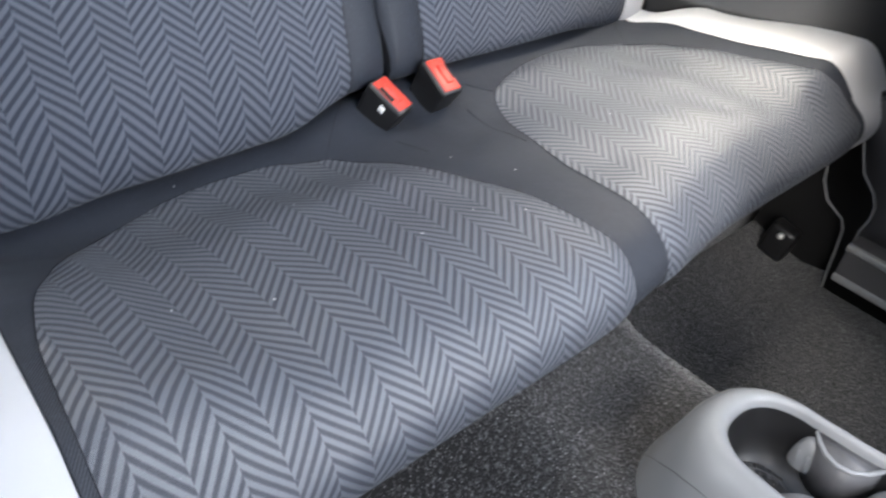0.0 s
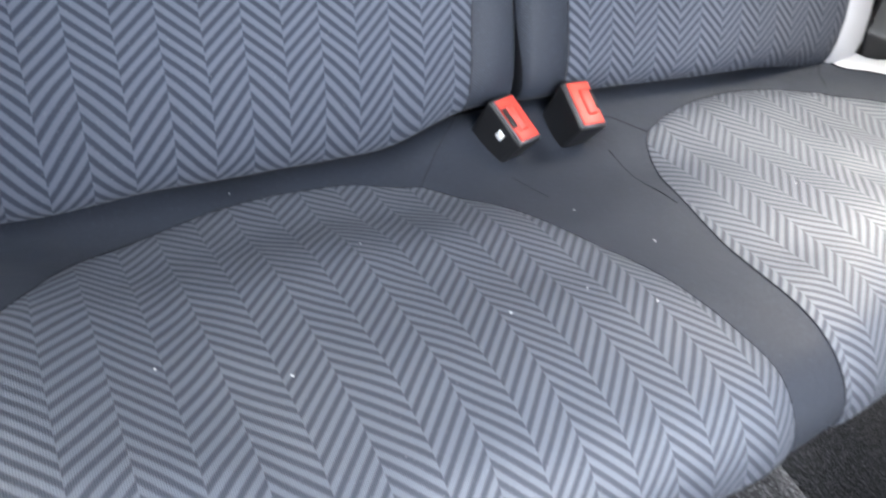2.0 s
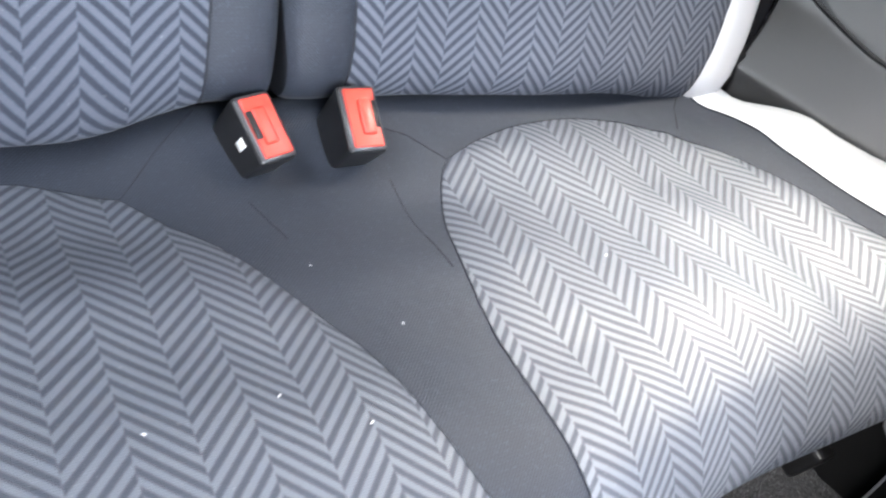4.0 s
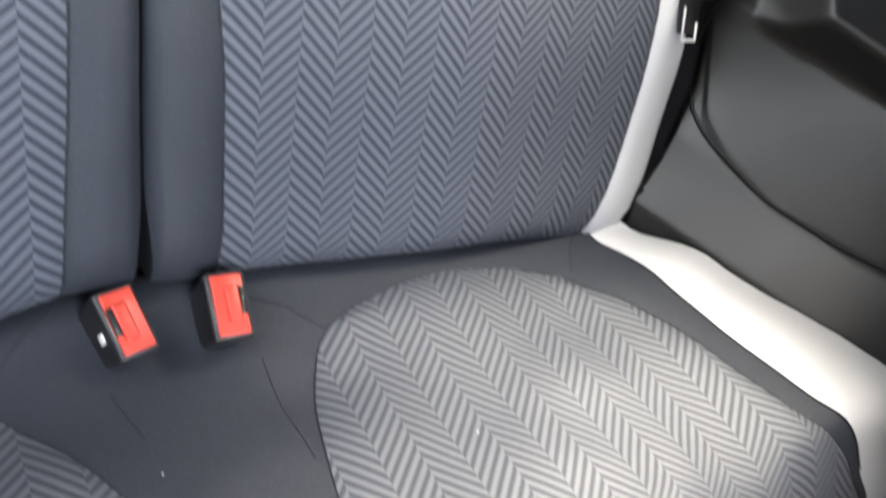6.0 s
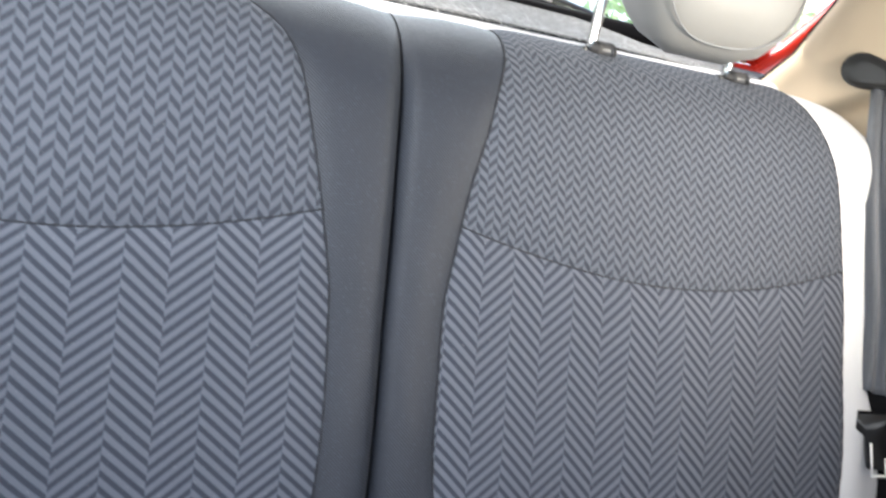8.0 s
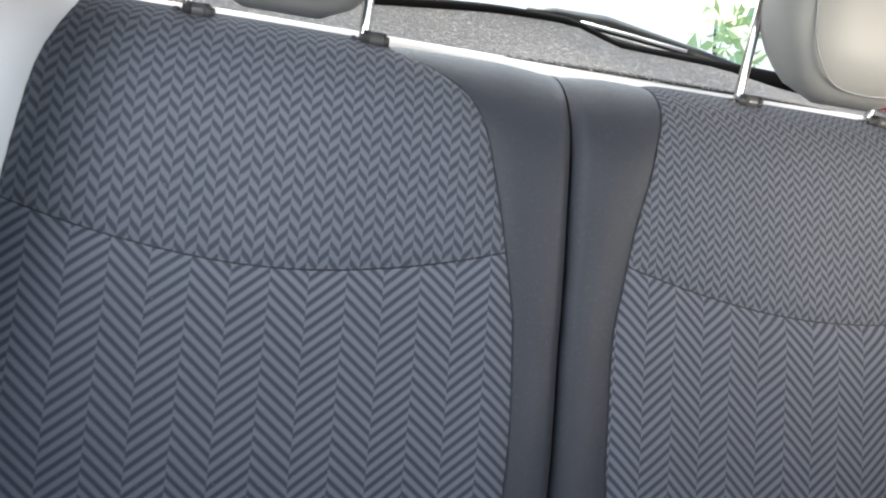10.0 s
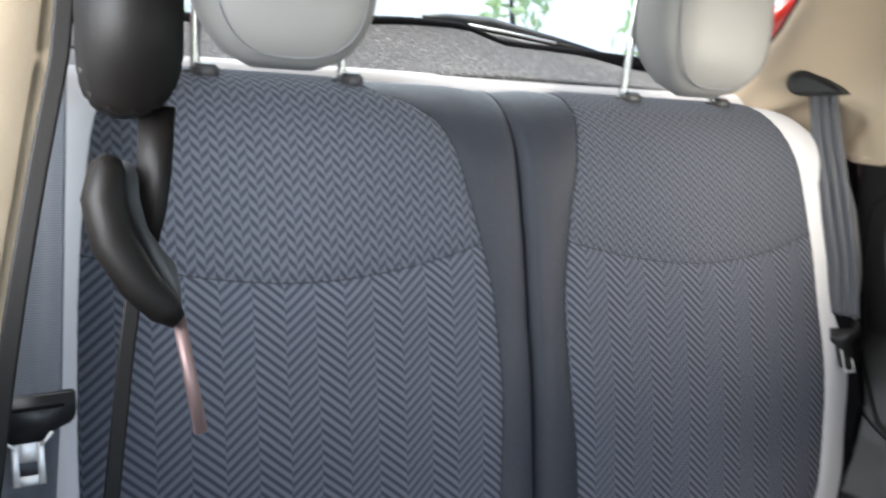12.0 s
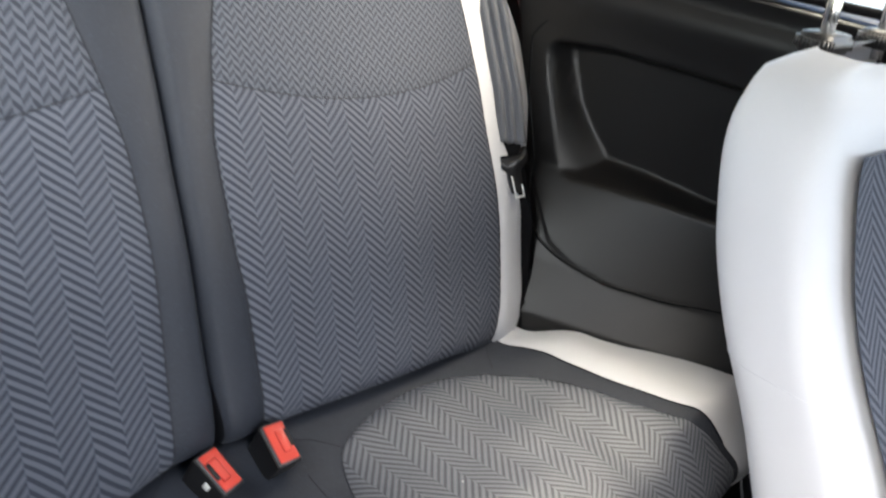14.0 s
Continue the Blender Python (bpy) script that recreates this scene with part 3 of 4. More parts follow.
def in_pocket(y, z):
    """How far a place lies inside the trim's tray, 0 to 1."""
    left = lerp(z, (0.2, 0.241, 0.281, 0.321, 0.361, 0.385, 0.405), (0.055, 0.078, 0.094, 0.111, 0.128, 0.13, 0.11))
    low = lerp(-y, (-0.07, -0.045, 0.043, 0.167, 0.5), (0.216, 0.21, 0.218, 0.223, 0.228))
    a = ramp((left - y) / lerp(z, (0.23, 0.25, 0.275, 0.307, 0.38), (0.066, 0.055, 0.038, 0.022, 0.012)))
    b = ramp((z - low) / lerp(-y, (-0.03, 0.05, 0.15, 0.3), (0.033, 0.025, 0.012, 0.01)))
    c = smooth(lerp(-y, (-0.12, -0.05, 0.06), (0.392, 0.402, 0.405)) - z, 0, 0.012)
    return min(a, b) * c


def panel_top(y):
    return lerp(y, (0.07, 0.09, 0.116, 0.15, 0.2), (0.512, 0.51, 0.487, 0.451, 0.446))


def trim_panel(side):
    th = thing("side_trim_panel", "black moulded plastic side trim panel with a recessed tray", "side panel", "side trim panels", (side * 0.62, -0.15, 0.1))
    tagged(th, kind="structure")

    def fn(a, b):
        z = -0.36 + (0.36 + panel_top(0.3 - 0.85 * a)) * b
        end = lerp(z, (0, 0.06, 0.128, 0.189, 0.31, 0.385, 0.45), (0.01, 0.03, 0.064, 0.112, 0.16, 0.178, 0.2))
        y = 0.3 + (end - 0.3) * a / 0.2 if a < 0.2 else end - (end + 0.55) * (a - 0.2) / 0.8
        z = -0.36 + (0.36 + panel_top(y)) * b
        x = wall_x(side, y, z) + side * 0.042 * in_pocket(y, z)
        bulge = math.exp(-((z - 0.46) / 0.03) ** 2) * 0.014
        x -= side * (bulge - 0.012 * smooth(z, 0.485, 0.512) * -1)
        seam = lerp(-y, (-0.3, -0.06, -0.026, 0.018, 0.076, 0.15, 0.22, 0.6), (0.4, 0.16, 0.124, 0.104, 0.095, 0.1, 0.113, 0.15))
        x += side * 0.002 * smooth(z, seam + 0.003, seam - 0.003)
        x += side * 0.06 * smooth(a, 0.205, 0.175)
        return Vector((x, y, z)), (y, z)
    part("moulding", sheet(fn, 190, 200), TRIM, th)

    line = [(0.128, 0.424), (0.145, 0.412), (0.158, 0.395), (0.161, 0.378), (0.144, 0.31), (0.12, 0.25), (0.096, 0.19), (0.07, 0.152), (0.047, 0.128), (0.026, 0.1165), (0.005, 0.109), (-0.018, 0.104),
            (-0.05, 0.098), (-0.076, 0.0955), (-0.11, 0.097), (-0.15, 0.1), (-0.22, 0.113), (-0.35, 0.127)]
    _, line = spline(line, 170)
    on = lambda y, z, out: Vector((wall_x(side, y, z) - side * out, y, z))
    part("joint", tube([on(y, z, 0.0004) for y, z in line], 0.0011, 6), RUBBER, th)
    part("joint_lip", tube([on(y - 0.0012 * (z > 0.13), z + 0.0022 * (z <= 0.13), -0.0003) for y, z in line], 0.001, 6), TRIM, th)
    pts = [(0.128, 0.424), (0.115, 0.431), (0.06, 0.433), (-0.05, 0.439), (-0.2, 0.446), (-0.5, 0.455)]
    part("joint", tube([on(y, z, 0.0005) for y, z in pts], 0.0018, 6), RUBBER, th)
    return th


for side in (-1, 1):
    trim_panel(side)

# ---- floor ----
def floor_z(x, y):
    z = -0.34 + 0.135 * (1 - smooth(x, 0.155, 0.185)) * smooth(x, -0.4, -0.05)
    z += 0.06 * smooth(y, -0.33, -0.2)
    return z + 0.006 * noise.noise((x * 6, y * 6, 0))


floor = part("floor", sheet(lambda a, b: (Vector((-0.72 + 1.44 * a, -1.9 + 2.6 * b, floor_z(-0.72 + 1.44 * a, -1.9 + 2.6 * b))), (a, b)), 70, 90), CARPET)
tagged(floor, "dark grey speckled carpet on the car floor", "carpet", kind="structure")

# ---- centre console ----
con = thing("centre_console", "grey plastic rear end of a centre console with a cup holder", "console", at=(0.045, -0.6, -0.21))


def con_ring(cx, w, rear, z):
    """One level of the console: a long outline that widens forwards, its rear end half an oval."""
    pts = []
    for i in range(29):
        a = math.pi * i / 28
        c, q = math.cos(a), math.sin(a)
        pts.append(Vector((cx + w * math.copysign(abs(c) ** 0.85, c), -0.535 + (rear + 0.535) * q ** 0.9, z)))
    for y, out in ((-0.58, 0.004), (-0.64, 0.014), (-0.75, 0.02), (-0.95, 0.02)):
        pts.append(Vector((cx - w - out * 0.6, y, z)))
    for y, out in ((-0.95, 0.02), (-0.75, 0.02), (-0.64, 0.014), (-0.58, 0.004)):
        pts.append(Vector((cx + w + out, y, z)))
    return pts


def con_shell(levels, capped=False):
    bm = bmesh.new()
    rings = [[bm.verts.new(p) for p in con_ring(*level)] for level in levels]
    for r0, r1 in zip(rings, rings[1:]):
        for i in range(len(r0)):
            bm.faces.new((r0[i], r0[(i + 1) % len(r0)], r1[(i + 1) % len(r1)], r1[i]))
    if capped:
        bm.faces.new(rings[-1])
    return bm


def dome(x, y, z, rx, ry, rz, power=2.4):
    """A rounded lump standing on its wide foot."""
    def fn(a, b):
        ang, up = 2 * math.pi * a, math.pi / 2 * b
        c, q = math.cos(ang), math.sin(ang)
        k = (abs(c) ** power + abs(q) ** power) ** (-1 / power)
        return Vector((x + rx * k * c * math.cos(up), y + ry * k * q * math.cos(up), z + rz * math.sin(up))), (a, b)
    return sheet(fn, 28, 10)


CON_LEVELS = [(0.03, 0.118, -0.412, -0.26), (0.032, 0.11, -0.42, -0.222), (0.035, 0.1, -0.431, -0.198), (0.039, 0.089, -0.439, -0.171), (0.043, 0.078, -0.446, -0.146), (0.0465, 0.069, -0.454, -0.13),
              (0.049, 0.0625, -0.462, -0.1235), (0.0508, 0.0572, -0.4705, -0.122), (0.052, 0.0535, -0.477, -0.1232), (0.0527, 0.051, -0.4805, -0.127), (0.053, 0.0497, -0.482, -0.133)]
part("shell", con_shell(CON_LEVELS), GREYP, con, "grey plastic shell")
joint = []
for i in range(31):
    z = curve(i / 30, (0, 0.3, 0.6, 0.85, 1), (-0.215, -0.178, -0.157, -0.15, -0.152))
    level = [lerp(z, [q[3] for q in CON_LEVELS[:7]], [q[j] for q in CON_LEVELS[:7]]) for j in range(3)]
    ring = con_ring(*level, z)
    at = 15 + 13 * i / 30
    joint.append(ring[int(at)].lerp(ring[min(28, int(at) + 1)], at - int(at)))
part("joint", tube(joint, 0.0005, 5), RIM, con, "fine moulding joint")
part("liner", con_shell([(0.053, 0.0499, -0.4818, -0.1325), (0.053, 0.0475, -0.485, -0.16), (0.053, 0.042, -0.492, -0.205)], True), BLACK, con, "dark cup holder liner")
part("cup_ring", tube([(0.056 + 0.033 * math.cos(q), -0.532 + 0.033 * math.sin(q), -0.2045) for q in np.linspace(0, 2 * math.pi, 40, endpoint=False)], 0.0013, 6, closed=True), RIM, con, "faint ring on the cup floor")
part("grip", dome(0.096, -0.543, -0.172, 0.013, 0.014, 0.034), GREYP, con, "small rounded cup grip")
for k in (-1, 1):
    part("grip_rib", tube([(0.0845 - 0.001 * q, -0.543 + 0.005 * k, -0.17 + 0.024 * q) for q in (0, 0.4, 0.8)], 0.0012, 6), GREYP, con)
ledge = [(0.1, -0.541), (0.09, -0.548), (0.081, -0.559), (0.0775, -0.572), (0.081, -0.584), (0.092, -0.595), (0.11, -0.604), (0.114, -0.604), (0.109, -0.57), (0.105, -0.541)]
lower = part("side_ledge", prism(ledge, 0.05, pose(0, 0, -0.183), 0.001), GUIDE, con, "grey side ledge")
part("ledge_rim", tube([(x, y, -0.1325) for x, y in ledge[:7]], 0.0024, 8), GREYP, lower, "bright rounded rim")
part("front_form", dome(0.008, -0.6, -0.17, 0.036, 0.056, 0.05), GREYP, con, "rounded grey form in the tray")
part("front_form", dome(0.082, -0.652, -0.17, 0.045, 0.05, 0.05), GREYP, con, "rounded grey form in the tray")

# ---- seat belts ----
def webbing(points, dirs, width=0.047, wave=0.0, n=40):
    """A belt strap along points, its width along dirs, with lengthwise waves."""
    P, D = np.array(points, float), np.array(dirs, float)
    ks = np.linspace(0, 1, len(P))

    def fn(a, b):
        p = Vector([np.interp(b, ks, P[:, i]) for i in range(3)])
        d = Vector([np.interp(b, ks, D[:, i]) for i in range(3)]).normalized()
        t = Vector(P[-1] - P[0]).normalized()
        nn = d.cross(t)
        L = float(np.linalg.norm(P[-1] - P[0]))
        return p + d * width * (a - 0.5) + nn * wave * math.cos(a * 6 * math.pi), (a * width, b * L)
    return sheet(fn, 18 if wave else 6, n, 0.0012)


def tongue(m):
    """Grip and plate of a belt tongue, hanging down along -y of the pose m."""
    grip = [(-0.033, 0.02), (-0.033, 0.004), (-0.03, -0.003), (-0.014, -0.009), (-0.0125, -0.014), (0.0125, -0.014), (0.014, -0.009), (0.03, -0.003), (0.033, 0.004), (0.033, 0.02)]
    g = prism(grip, 0.008, m @ Matrix.Translation((0, 0, -0.004)), 0.0014)
    s = block(0.05, 0.003, 0.0095, m @ Matrix.Translation((0, 0.010, 0)), 0.0008, 1)
    bm = bmesh.new()
    for x0, y0, sx, sy in ((-0.0082, -0.028, 0.0048, 0.034), (0.0082, -0.028, 0.0048, 0.034), (0, -0.0195, 0.0118, 0.017), (0, -0.0415, 0.0118, 0.007)):
        block(sx, sy, 0.0026, m @ Matrix.Translation((x0, y0, 0)), 0.0006, 1, bm=bm)
    for q in (-1, 1):
        block(0.0024, 0.012, 0.002, m @ pose(q * 0.0125, -0.0125, 0.003, 0, 0, q * -42), 0.0005, 1, bm=bm)
    return g, s, bm


def small_tongue(m):
    """A folded-over tongue: a narrow grip whose neck ends in a thin steel loop."""
    grip = [(-0.02, 0.018), (-0.025, 0.012), (-0.025, 0.003), (-0.017, -0.006), (-0.008, -0.01), (-0.0065, -0.036), (0.0065, -0.036), (0.008, -0.01), (0.017, -0.004), (0.021, 0.004), (0.021, 0.014), (0.017, 0.016), (0.012, 0.008), (-0.012, 0.008)]
    g = prism(grip, 0.008, m @ Matrix.Translation((0, 0, -0.004)), 0.001)
    s = block(0.026, 0.002, 0.0095, m @ Matrix.Translation((0, 0.0075, 0)), 0.0006, 1)
    bm = bmesh.new()
    for x0, y0, sx, sy in ((-0.0052, -0.029, 0.0016, 0.026), (0.0052, -0.034, 0.0016, 0.014), (0, -0.0405, 0.0105, 0.0022)):
        block(sx, sy, 0.0016, m @ Matrix.Translation((x0, y0, 0.0045)), 0.0004, 1, bm=bm)
    return g, s, bm


def rear_belt(side, points, dirs, at_k, wave, anchor, ang, label):
    th = thing("rear_seat_belt", label, "seat belt", "rear seat belts", points[0])
    k = at_k
    part("strap", webbing(points[:k + 1], dirs[:k + 1], 0.04 if side > 0 else 0.047, wave=wave), BELT, th, "dark grey webbing strap")
    low = [tuple(Vector(points[k]) + Vector((0, 0.006, 0.004)))] + list(points[k + 1:]) + [anchor]
    # right strap is webbing in shade; black rubber colour stands in for that shade
    part("lower_strap", webbing(low, [dirs[k]] * len(low), 0.027 if side > 0 else 0.047), RUBBER if side > 0 else BELT, th, "shaded webbing coloured black, running down behind the tongue" if side > 0 else "dark webbing running down behind the tongue")
    g, s, pl = (small_tongue if side > 0 else tongue)(ang)
    t = part("tongue", g, BLACK, th, "black plastic belt tongue")
    part("strap_slot", s, RUBBER, t)
    part("plate", pl, STEEL, t, "narrow steel loop" if side > 0 else "bright steel plate with a square hole")
    part("anchor", block(0.034, 0.022, 0.03, Matrix.Translation(anchor), 0.006, 3), BLACK, th)
    return th


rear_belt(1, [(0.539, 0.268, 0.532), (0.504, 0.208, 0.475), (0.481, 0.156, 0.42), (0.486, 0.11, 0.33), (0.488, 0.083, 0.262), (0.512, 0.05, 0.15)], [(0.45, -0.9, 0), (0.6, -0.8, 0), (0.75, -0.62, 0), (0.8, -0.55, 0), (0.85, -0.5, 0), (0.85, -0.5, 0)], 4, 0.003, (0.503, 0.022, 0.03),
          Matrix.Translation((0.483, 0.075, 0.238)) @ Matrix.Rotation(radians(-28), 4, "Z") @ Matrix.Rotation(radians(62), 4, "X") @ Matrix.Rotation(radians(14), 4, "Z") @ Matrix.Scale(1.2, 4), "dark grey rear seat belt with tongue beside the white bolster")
rear_belt(-1, [(-0.462, 0.2, 0.7), (-0.474, 0.096, 0.536), (-0.485, -0.003, 0.303), (-0.49, -0.012, 0.24)], [(1, 0.1, 0), (1, 0.1, 0), (1, 0.1, 0), (1, 0.1, 0)], 2, 0.0004, (-0.5, 0.0, 0.03),
          Matrix.Translation((-0.485, -0.006, 0.294)) @ Matrix.Rotation(radians(4), 4, "Z") @ Matrix.Rotation(radians(68), 4, "X"), "dark grey rear seat belt with bright steel tongue, hanging straight")


# ---- headrests ----
def headrest(x0, xc):
    th = thing("rear_headrest", "light grey padded rear headrest on two chrome posts", "headrest", "rear headrests", (x0, 0.272, 0.494))
    bm = bmesh.new()
    rows = []
    for j in range(17):
        v = j / 16
        z = 0.512 + 0.2 * v
        hw = 0.091 * (1 - (abs(2 * v - 0.95)) ** 2.6 * 0.6)
        dep = 0.052 * (1 - abs(2 * v - 1) ** 4 * 0.8)
        if j in (0, 16):
            hw, dep = hw * 0.72, dep * 0.3
        ring = []
        for i in range(36):
            a = 2 * math.pi * i / 36
            c, s = math.cos(a), math.sin(a)
            k = (abs(c) ** 3.2 + abs(s) ** 3.2) ** (-1 / 3.2)
            ring.append(bm.verts.new((xc + hw * k * c, 0.235 + 0.04 * v + dep * k * s, z)))
        rows.append(ring)
    for r0, r1 in zip(rows, rows[1:]):
        for i in range(36):
            bm.faces.new((r0[i], r0[(i + 1) % 36], r1[(i + 1) % 36], r1[i]))
    bm.faces.new(rows[0])
    bm.faces.new(rows[-1])
    cush = part("cushion", bm, LGREY, th)
    pts = []
    for i in range(40):
        a = 2 * math.pi * i / 40
        c, s = math.cos(a), math.sin(a)
        k = (abs(c) ** 2.6 + abs(s) ** 2.6) ** (-1 / 2.6)
        v = 0.5 + 0.42 * k * s
        pts.append((xc + 0.073 * k * c, 0.235 + 0.04 * v - 0.0515 * (1 - abs(2 * v - 1) ** 4 * 0.8) * (1 - abs(0.8 * k * c) ** 3.2) ** (1 / 3.2) - 0.0005, 0.512 + 0.2 * v))
    part("piping", tube(pts, 0.0009, 5, closed=True), GREYP, cush)
    for q in (-1, 1):
        px = x0 + q * 0.075
        part("post", tube([(px, 0.266, 0.47), (px, 0.27, 0.5), (px, 0.275, 0.56), (px, 0.279, 0.62)], 0.005, 12), CHROME, th, "chrome post")
        g = prism(rounded(0.026, 0.022, 0.007), 0.014, pose(px + 0.009, 0.266, 0.493, -4), 0.003)
        gl = part("guide", g, GUIDE, th, "grey plastic post guide")
        part("latch", block(0.006, 0.01, 0.01, pose(px - 0.009, 0.266, 0.496, -4), 0.002, 2), BLACK, gl, "dark release latch")
    return th


headrest(0.265, 0.276)
headrest(-0.258, -0.256)

# ---- rear shelf, pillars, tailgate ----
def window_hump(x):
    return 0.02 * smooth(x, -0.25, 0.05) * (1 - smooth(x, 0.1, 0.19))


def shelf_fn(a, b):
    x = -0.6 + 1.2 * a
    far = 0.592 - 0.35 * x * x
    y = 0.36 + (far - 0.36) * b
    return Vector((x, y, 0.484 + (0.014 - 0.012 * smooth(abs(x), 0.3, 0.42) + window_hump(x)) * b + 0.002 * math.sin(9 * x))), (x, y)


shelf = thing("parcel_shelf", "speckled grey felt parcel shelf with a pale front lip", "parcel shelf", at=(0, 0.45, 0.48))
part("felt_top", sheet(shelf_fn, 40, 16, -0.012), SHELF, shelf, "speckled grey felt")
part("front_lip", sheet(lambda a, b: (Vector((-0.56 + 1.12 * a, 0.344 + 0.026 * b, 0.472 + 0.02 * math.sin(math.pi * (0.06 + 0.6 * b)))), (a, b * 0.03)), 40, 10, -0.004), WHITE, shelf, "pale smooth front lip")


def glass_edge(x, v):
    """The tailgate's glass: v from its lower edge to its upper one."""
    far = 0.60 - 0.35 * x * x
    return Vector((x, far - 0.13 * v, 0.503 + 0.40 * v + window_hump(x) * (1 - v)))


def gate_frame(side):
    def fn(a, b):
        p = glass_edge(side * (0.50 - 0.06 * b), b)
        q = glass_edge(side * (0.57 - 0.06 * b), b) + Vector((0, 0.02, 0))
        return p.lerp(q, a), (a, b)
    return sheet(fn, 4, 20, 0.02)


gate = thing("tailgate", "red painted tailgate with a wide rear window", "tailgate", at=(0, 0.7, 0.4))
tagged(gate, kind="structure")
for side in (-1, 1):
    part("window_post", gate_frame(side), PAINT, gate, "red painted window post")
    part("seal", tube([glass_edge(side * (0.495 - 0.06 * v), v) + Vector((0, -0.012, 0)) for v in np.linspace(0, 1, 16)], 0.008, 8), RUBBER, gate)
part("lower_panel", sheet(lambda a, b: (glass_edge(-0.6 + 1.2 * a, 0) + Vector((0, 0.03 + 0.06 * math.sin(math.pi * b * 0.5), -0.012 - 0.9 * b)), (a, b)), 30, 12, 0.02), PAINT, gate, "red painted lower panel")
part("sill_seal", tube([glass_edge(-0.5 + i / 40, 0.012) + Vector((0, -0.01, 0)) for i in range(41)], 0.011, 8), RUBBER, gate, "black rubber seal under the window")
pane = part("window_pane", sheet(lambda a, b: (glass_edge(-0.5 + a, b), (a, b)), 20, 8), GLASS, gate, "clear rear window pane")
pane.visible_shadow = False

for side in (-1, 1):
    frame_path = [(0.42, 0.54, 0.484), (0.5, 0.525, 0.481), (0.56, 0.512, 0.486), (0.6, 0.506, 0.525), (0.655, 0.498, 0.6), (0.72, 0.47, 0.7)]
    part("body_frame", tube([(side * x, y, z) for x, y, z in frame_path], 0.018, 10), PAINT, gate, "red painted frame beside the window")

wip = thing("rear_wiper", "black rear window wiper lying on the tailgate glass", "wiper", at=(0.1, 0.7, 0.53))
base = [Vector((x, 0.626 - 0.35 * x * x, z)) for x, z in ((0.06, 0.536), (0.1, 0.536), (0.17, 0.533), (0.29, 0.52), (0.43, 0.503))]
part("arm", tube(base, [0.004, 0.010, 0.015, 0.010, 0.002], 10), BLACK, wip)
part("blade", tube([glass_edge(x, v) + Vector((0, 0.012, -0.002)) for x, v in ((0.02, 0.02), (0.15, 0.008), (0.3, 0.005), (0.46, 0.012))], 0.007, 6), RUBBER, wip)
# bright bars laid before the arm, for daylight showing through its gaps
for lift in (0.014, 0.022):
    part("bracket", tube([Vector((x, 0.607 - 0.35 * x * x, z + lift)) for x, z in ((0.13, 0.512), (0.2, 0.507), (0.28, 0.5))], 0.0022, 6), STEEL, wip, "bright bar added for a pale gap in the wiper")


def pillar_x(y, z):
    """Inner face of the rear pillar trim."""
    yf = lerp(z, (0.44, 0.449, 0.486, 0.525, 0.545, 0.57, 0.607, 0.68, 0.9), (0.2, 0.152, 0.112, 0.08, 0.096, 0.098, 0.086, 0.038, -0.1))
    yr = lerp(z, (0.44, 0.482, 0.556, 0.608, 0.9), (0.43, 0.40, 0.35, 0.312, 0.1))
    a = (y - yf) / (yr - yf)
    x = lerp(z, (0.44, 0.53, 0.6, 0.9), (0.566, 0.592, 0.582, 0.46)) - 0.105 * smooth(a, 0.33, 0.93) + 0.01 * smooth(a, 0.92, 1.0)
    x += 0.022 * smooth(lerp(y, (0.2, 0.27, 0.34, 0.4), (0.5, 0.522, 0.468, 0.44)) - z, 0.0, 0.012) * smooth(y, 0.2, 0.24)
    return x, yf, yr


def rear_edge(side, z):
    yr = pillar_x(0.2, z)[2]
    return Vector((side * (pillar_x(yr, z)[0] + 0.004), yr + 0.004, z))


def slot_mesh(outline):
    """A dark opening with a raised rim, laid on the right pillar trim."""
    bm = bmesh.new()
    c = Vector((0, sum(p[0] for p in outline) / len(outline), sum(p[1] for p in outline) / len(outline)))
    rings = []
    xa, xb = pillar_x(0.22, 0.536)[0], pillar_x(0.294, 0.536)[0]
    for k, out in ((1.1, -0.002), (1.06, 0.014), (1.0, 0.016), (0.94, 0.013), (0.5, 0.013)):
        ring = []
        for y, z in outline:
            yy, zz = c.y + (y - c.y) * k, c.z + (z - c.z) * k
            ring.append(bm.verts.new((xa + (xb - xa) * (yy - 0.22) / 0.074 - out, yy, zz)))
        rings.append(ring)
    for r0, r1 in zip(rings, rings[1:]):
        for i in range(len(r0)):
            bm.faces.new((r0[i], r0[(i + 1) % len(r0)], r1[(i + 1) % len(r1)], r1[i]))
    bm.faces.new(rings[-1])
    return bm


def pillar(side):
    th = thing("rear_pillar_trim", "cream moulded plastic rear pillar trim with a belt slot", "pillar trim", "rear pillar trims", (side * 0.57, 0.25, 0.6))
    tagged(th, kind="structure")

    def fn(a, b):
        z = 0.44 + 0.462 * b
        _, yf, yr = pillar_x(0.2, z)
        y = yf + (yr - yf) * a
        x = pillar_x(y, z)[0]
        return Vector((side * x, y, z)), (y, z)
    part("moulding", sheet(fn, 60, 60, 0.004), CREAM, th)
    if side > 0:
        hole = [(0.28 + 0.014 * math.cos(q), 0.534 + 0.017 * math.sin(q)) for q in np.linspace(0.62 * math.pi, -0.62 * math.pi, 12)]
        hole += [(0.258, 0.522), (0.246, 0.527), (0.238, 0.531), (0.246, 0.538), (0.26, 0.545)]
        part("belt_slot", slot_mesh(hole), BLACK, th, "black belt slot bezel")
    part("seal", tube([rear_edge(side, z) for z in np.linspace(0.46, 0.9, 20)], 0.007, 8), RUBBER, th, "black rubber window seal")
    return th


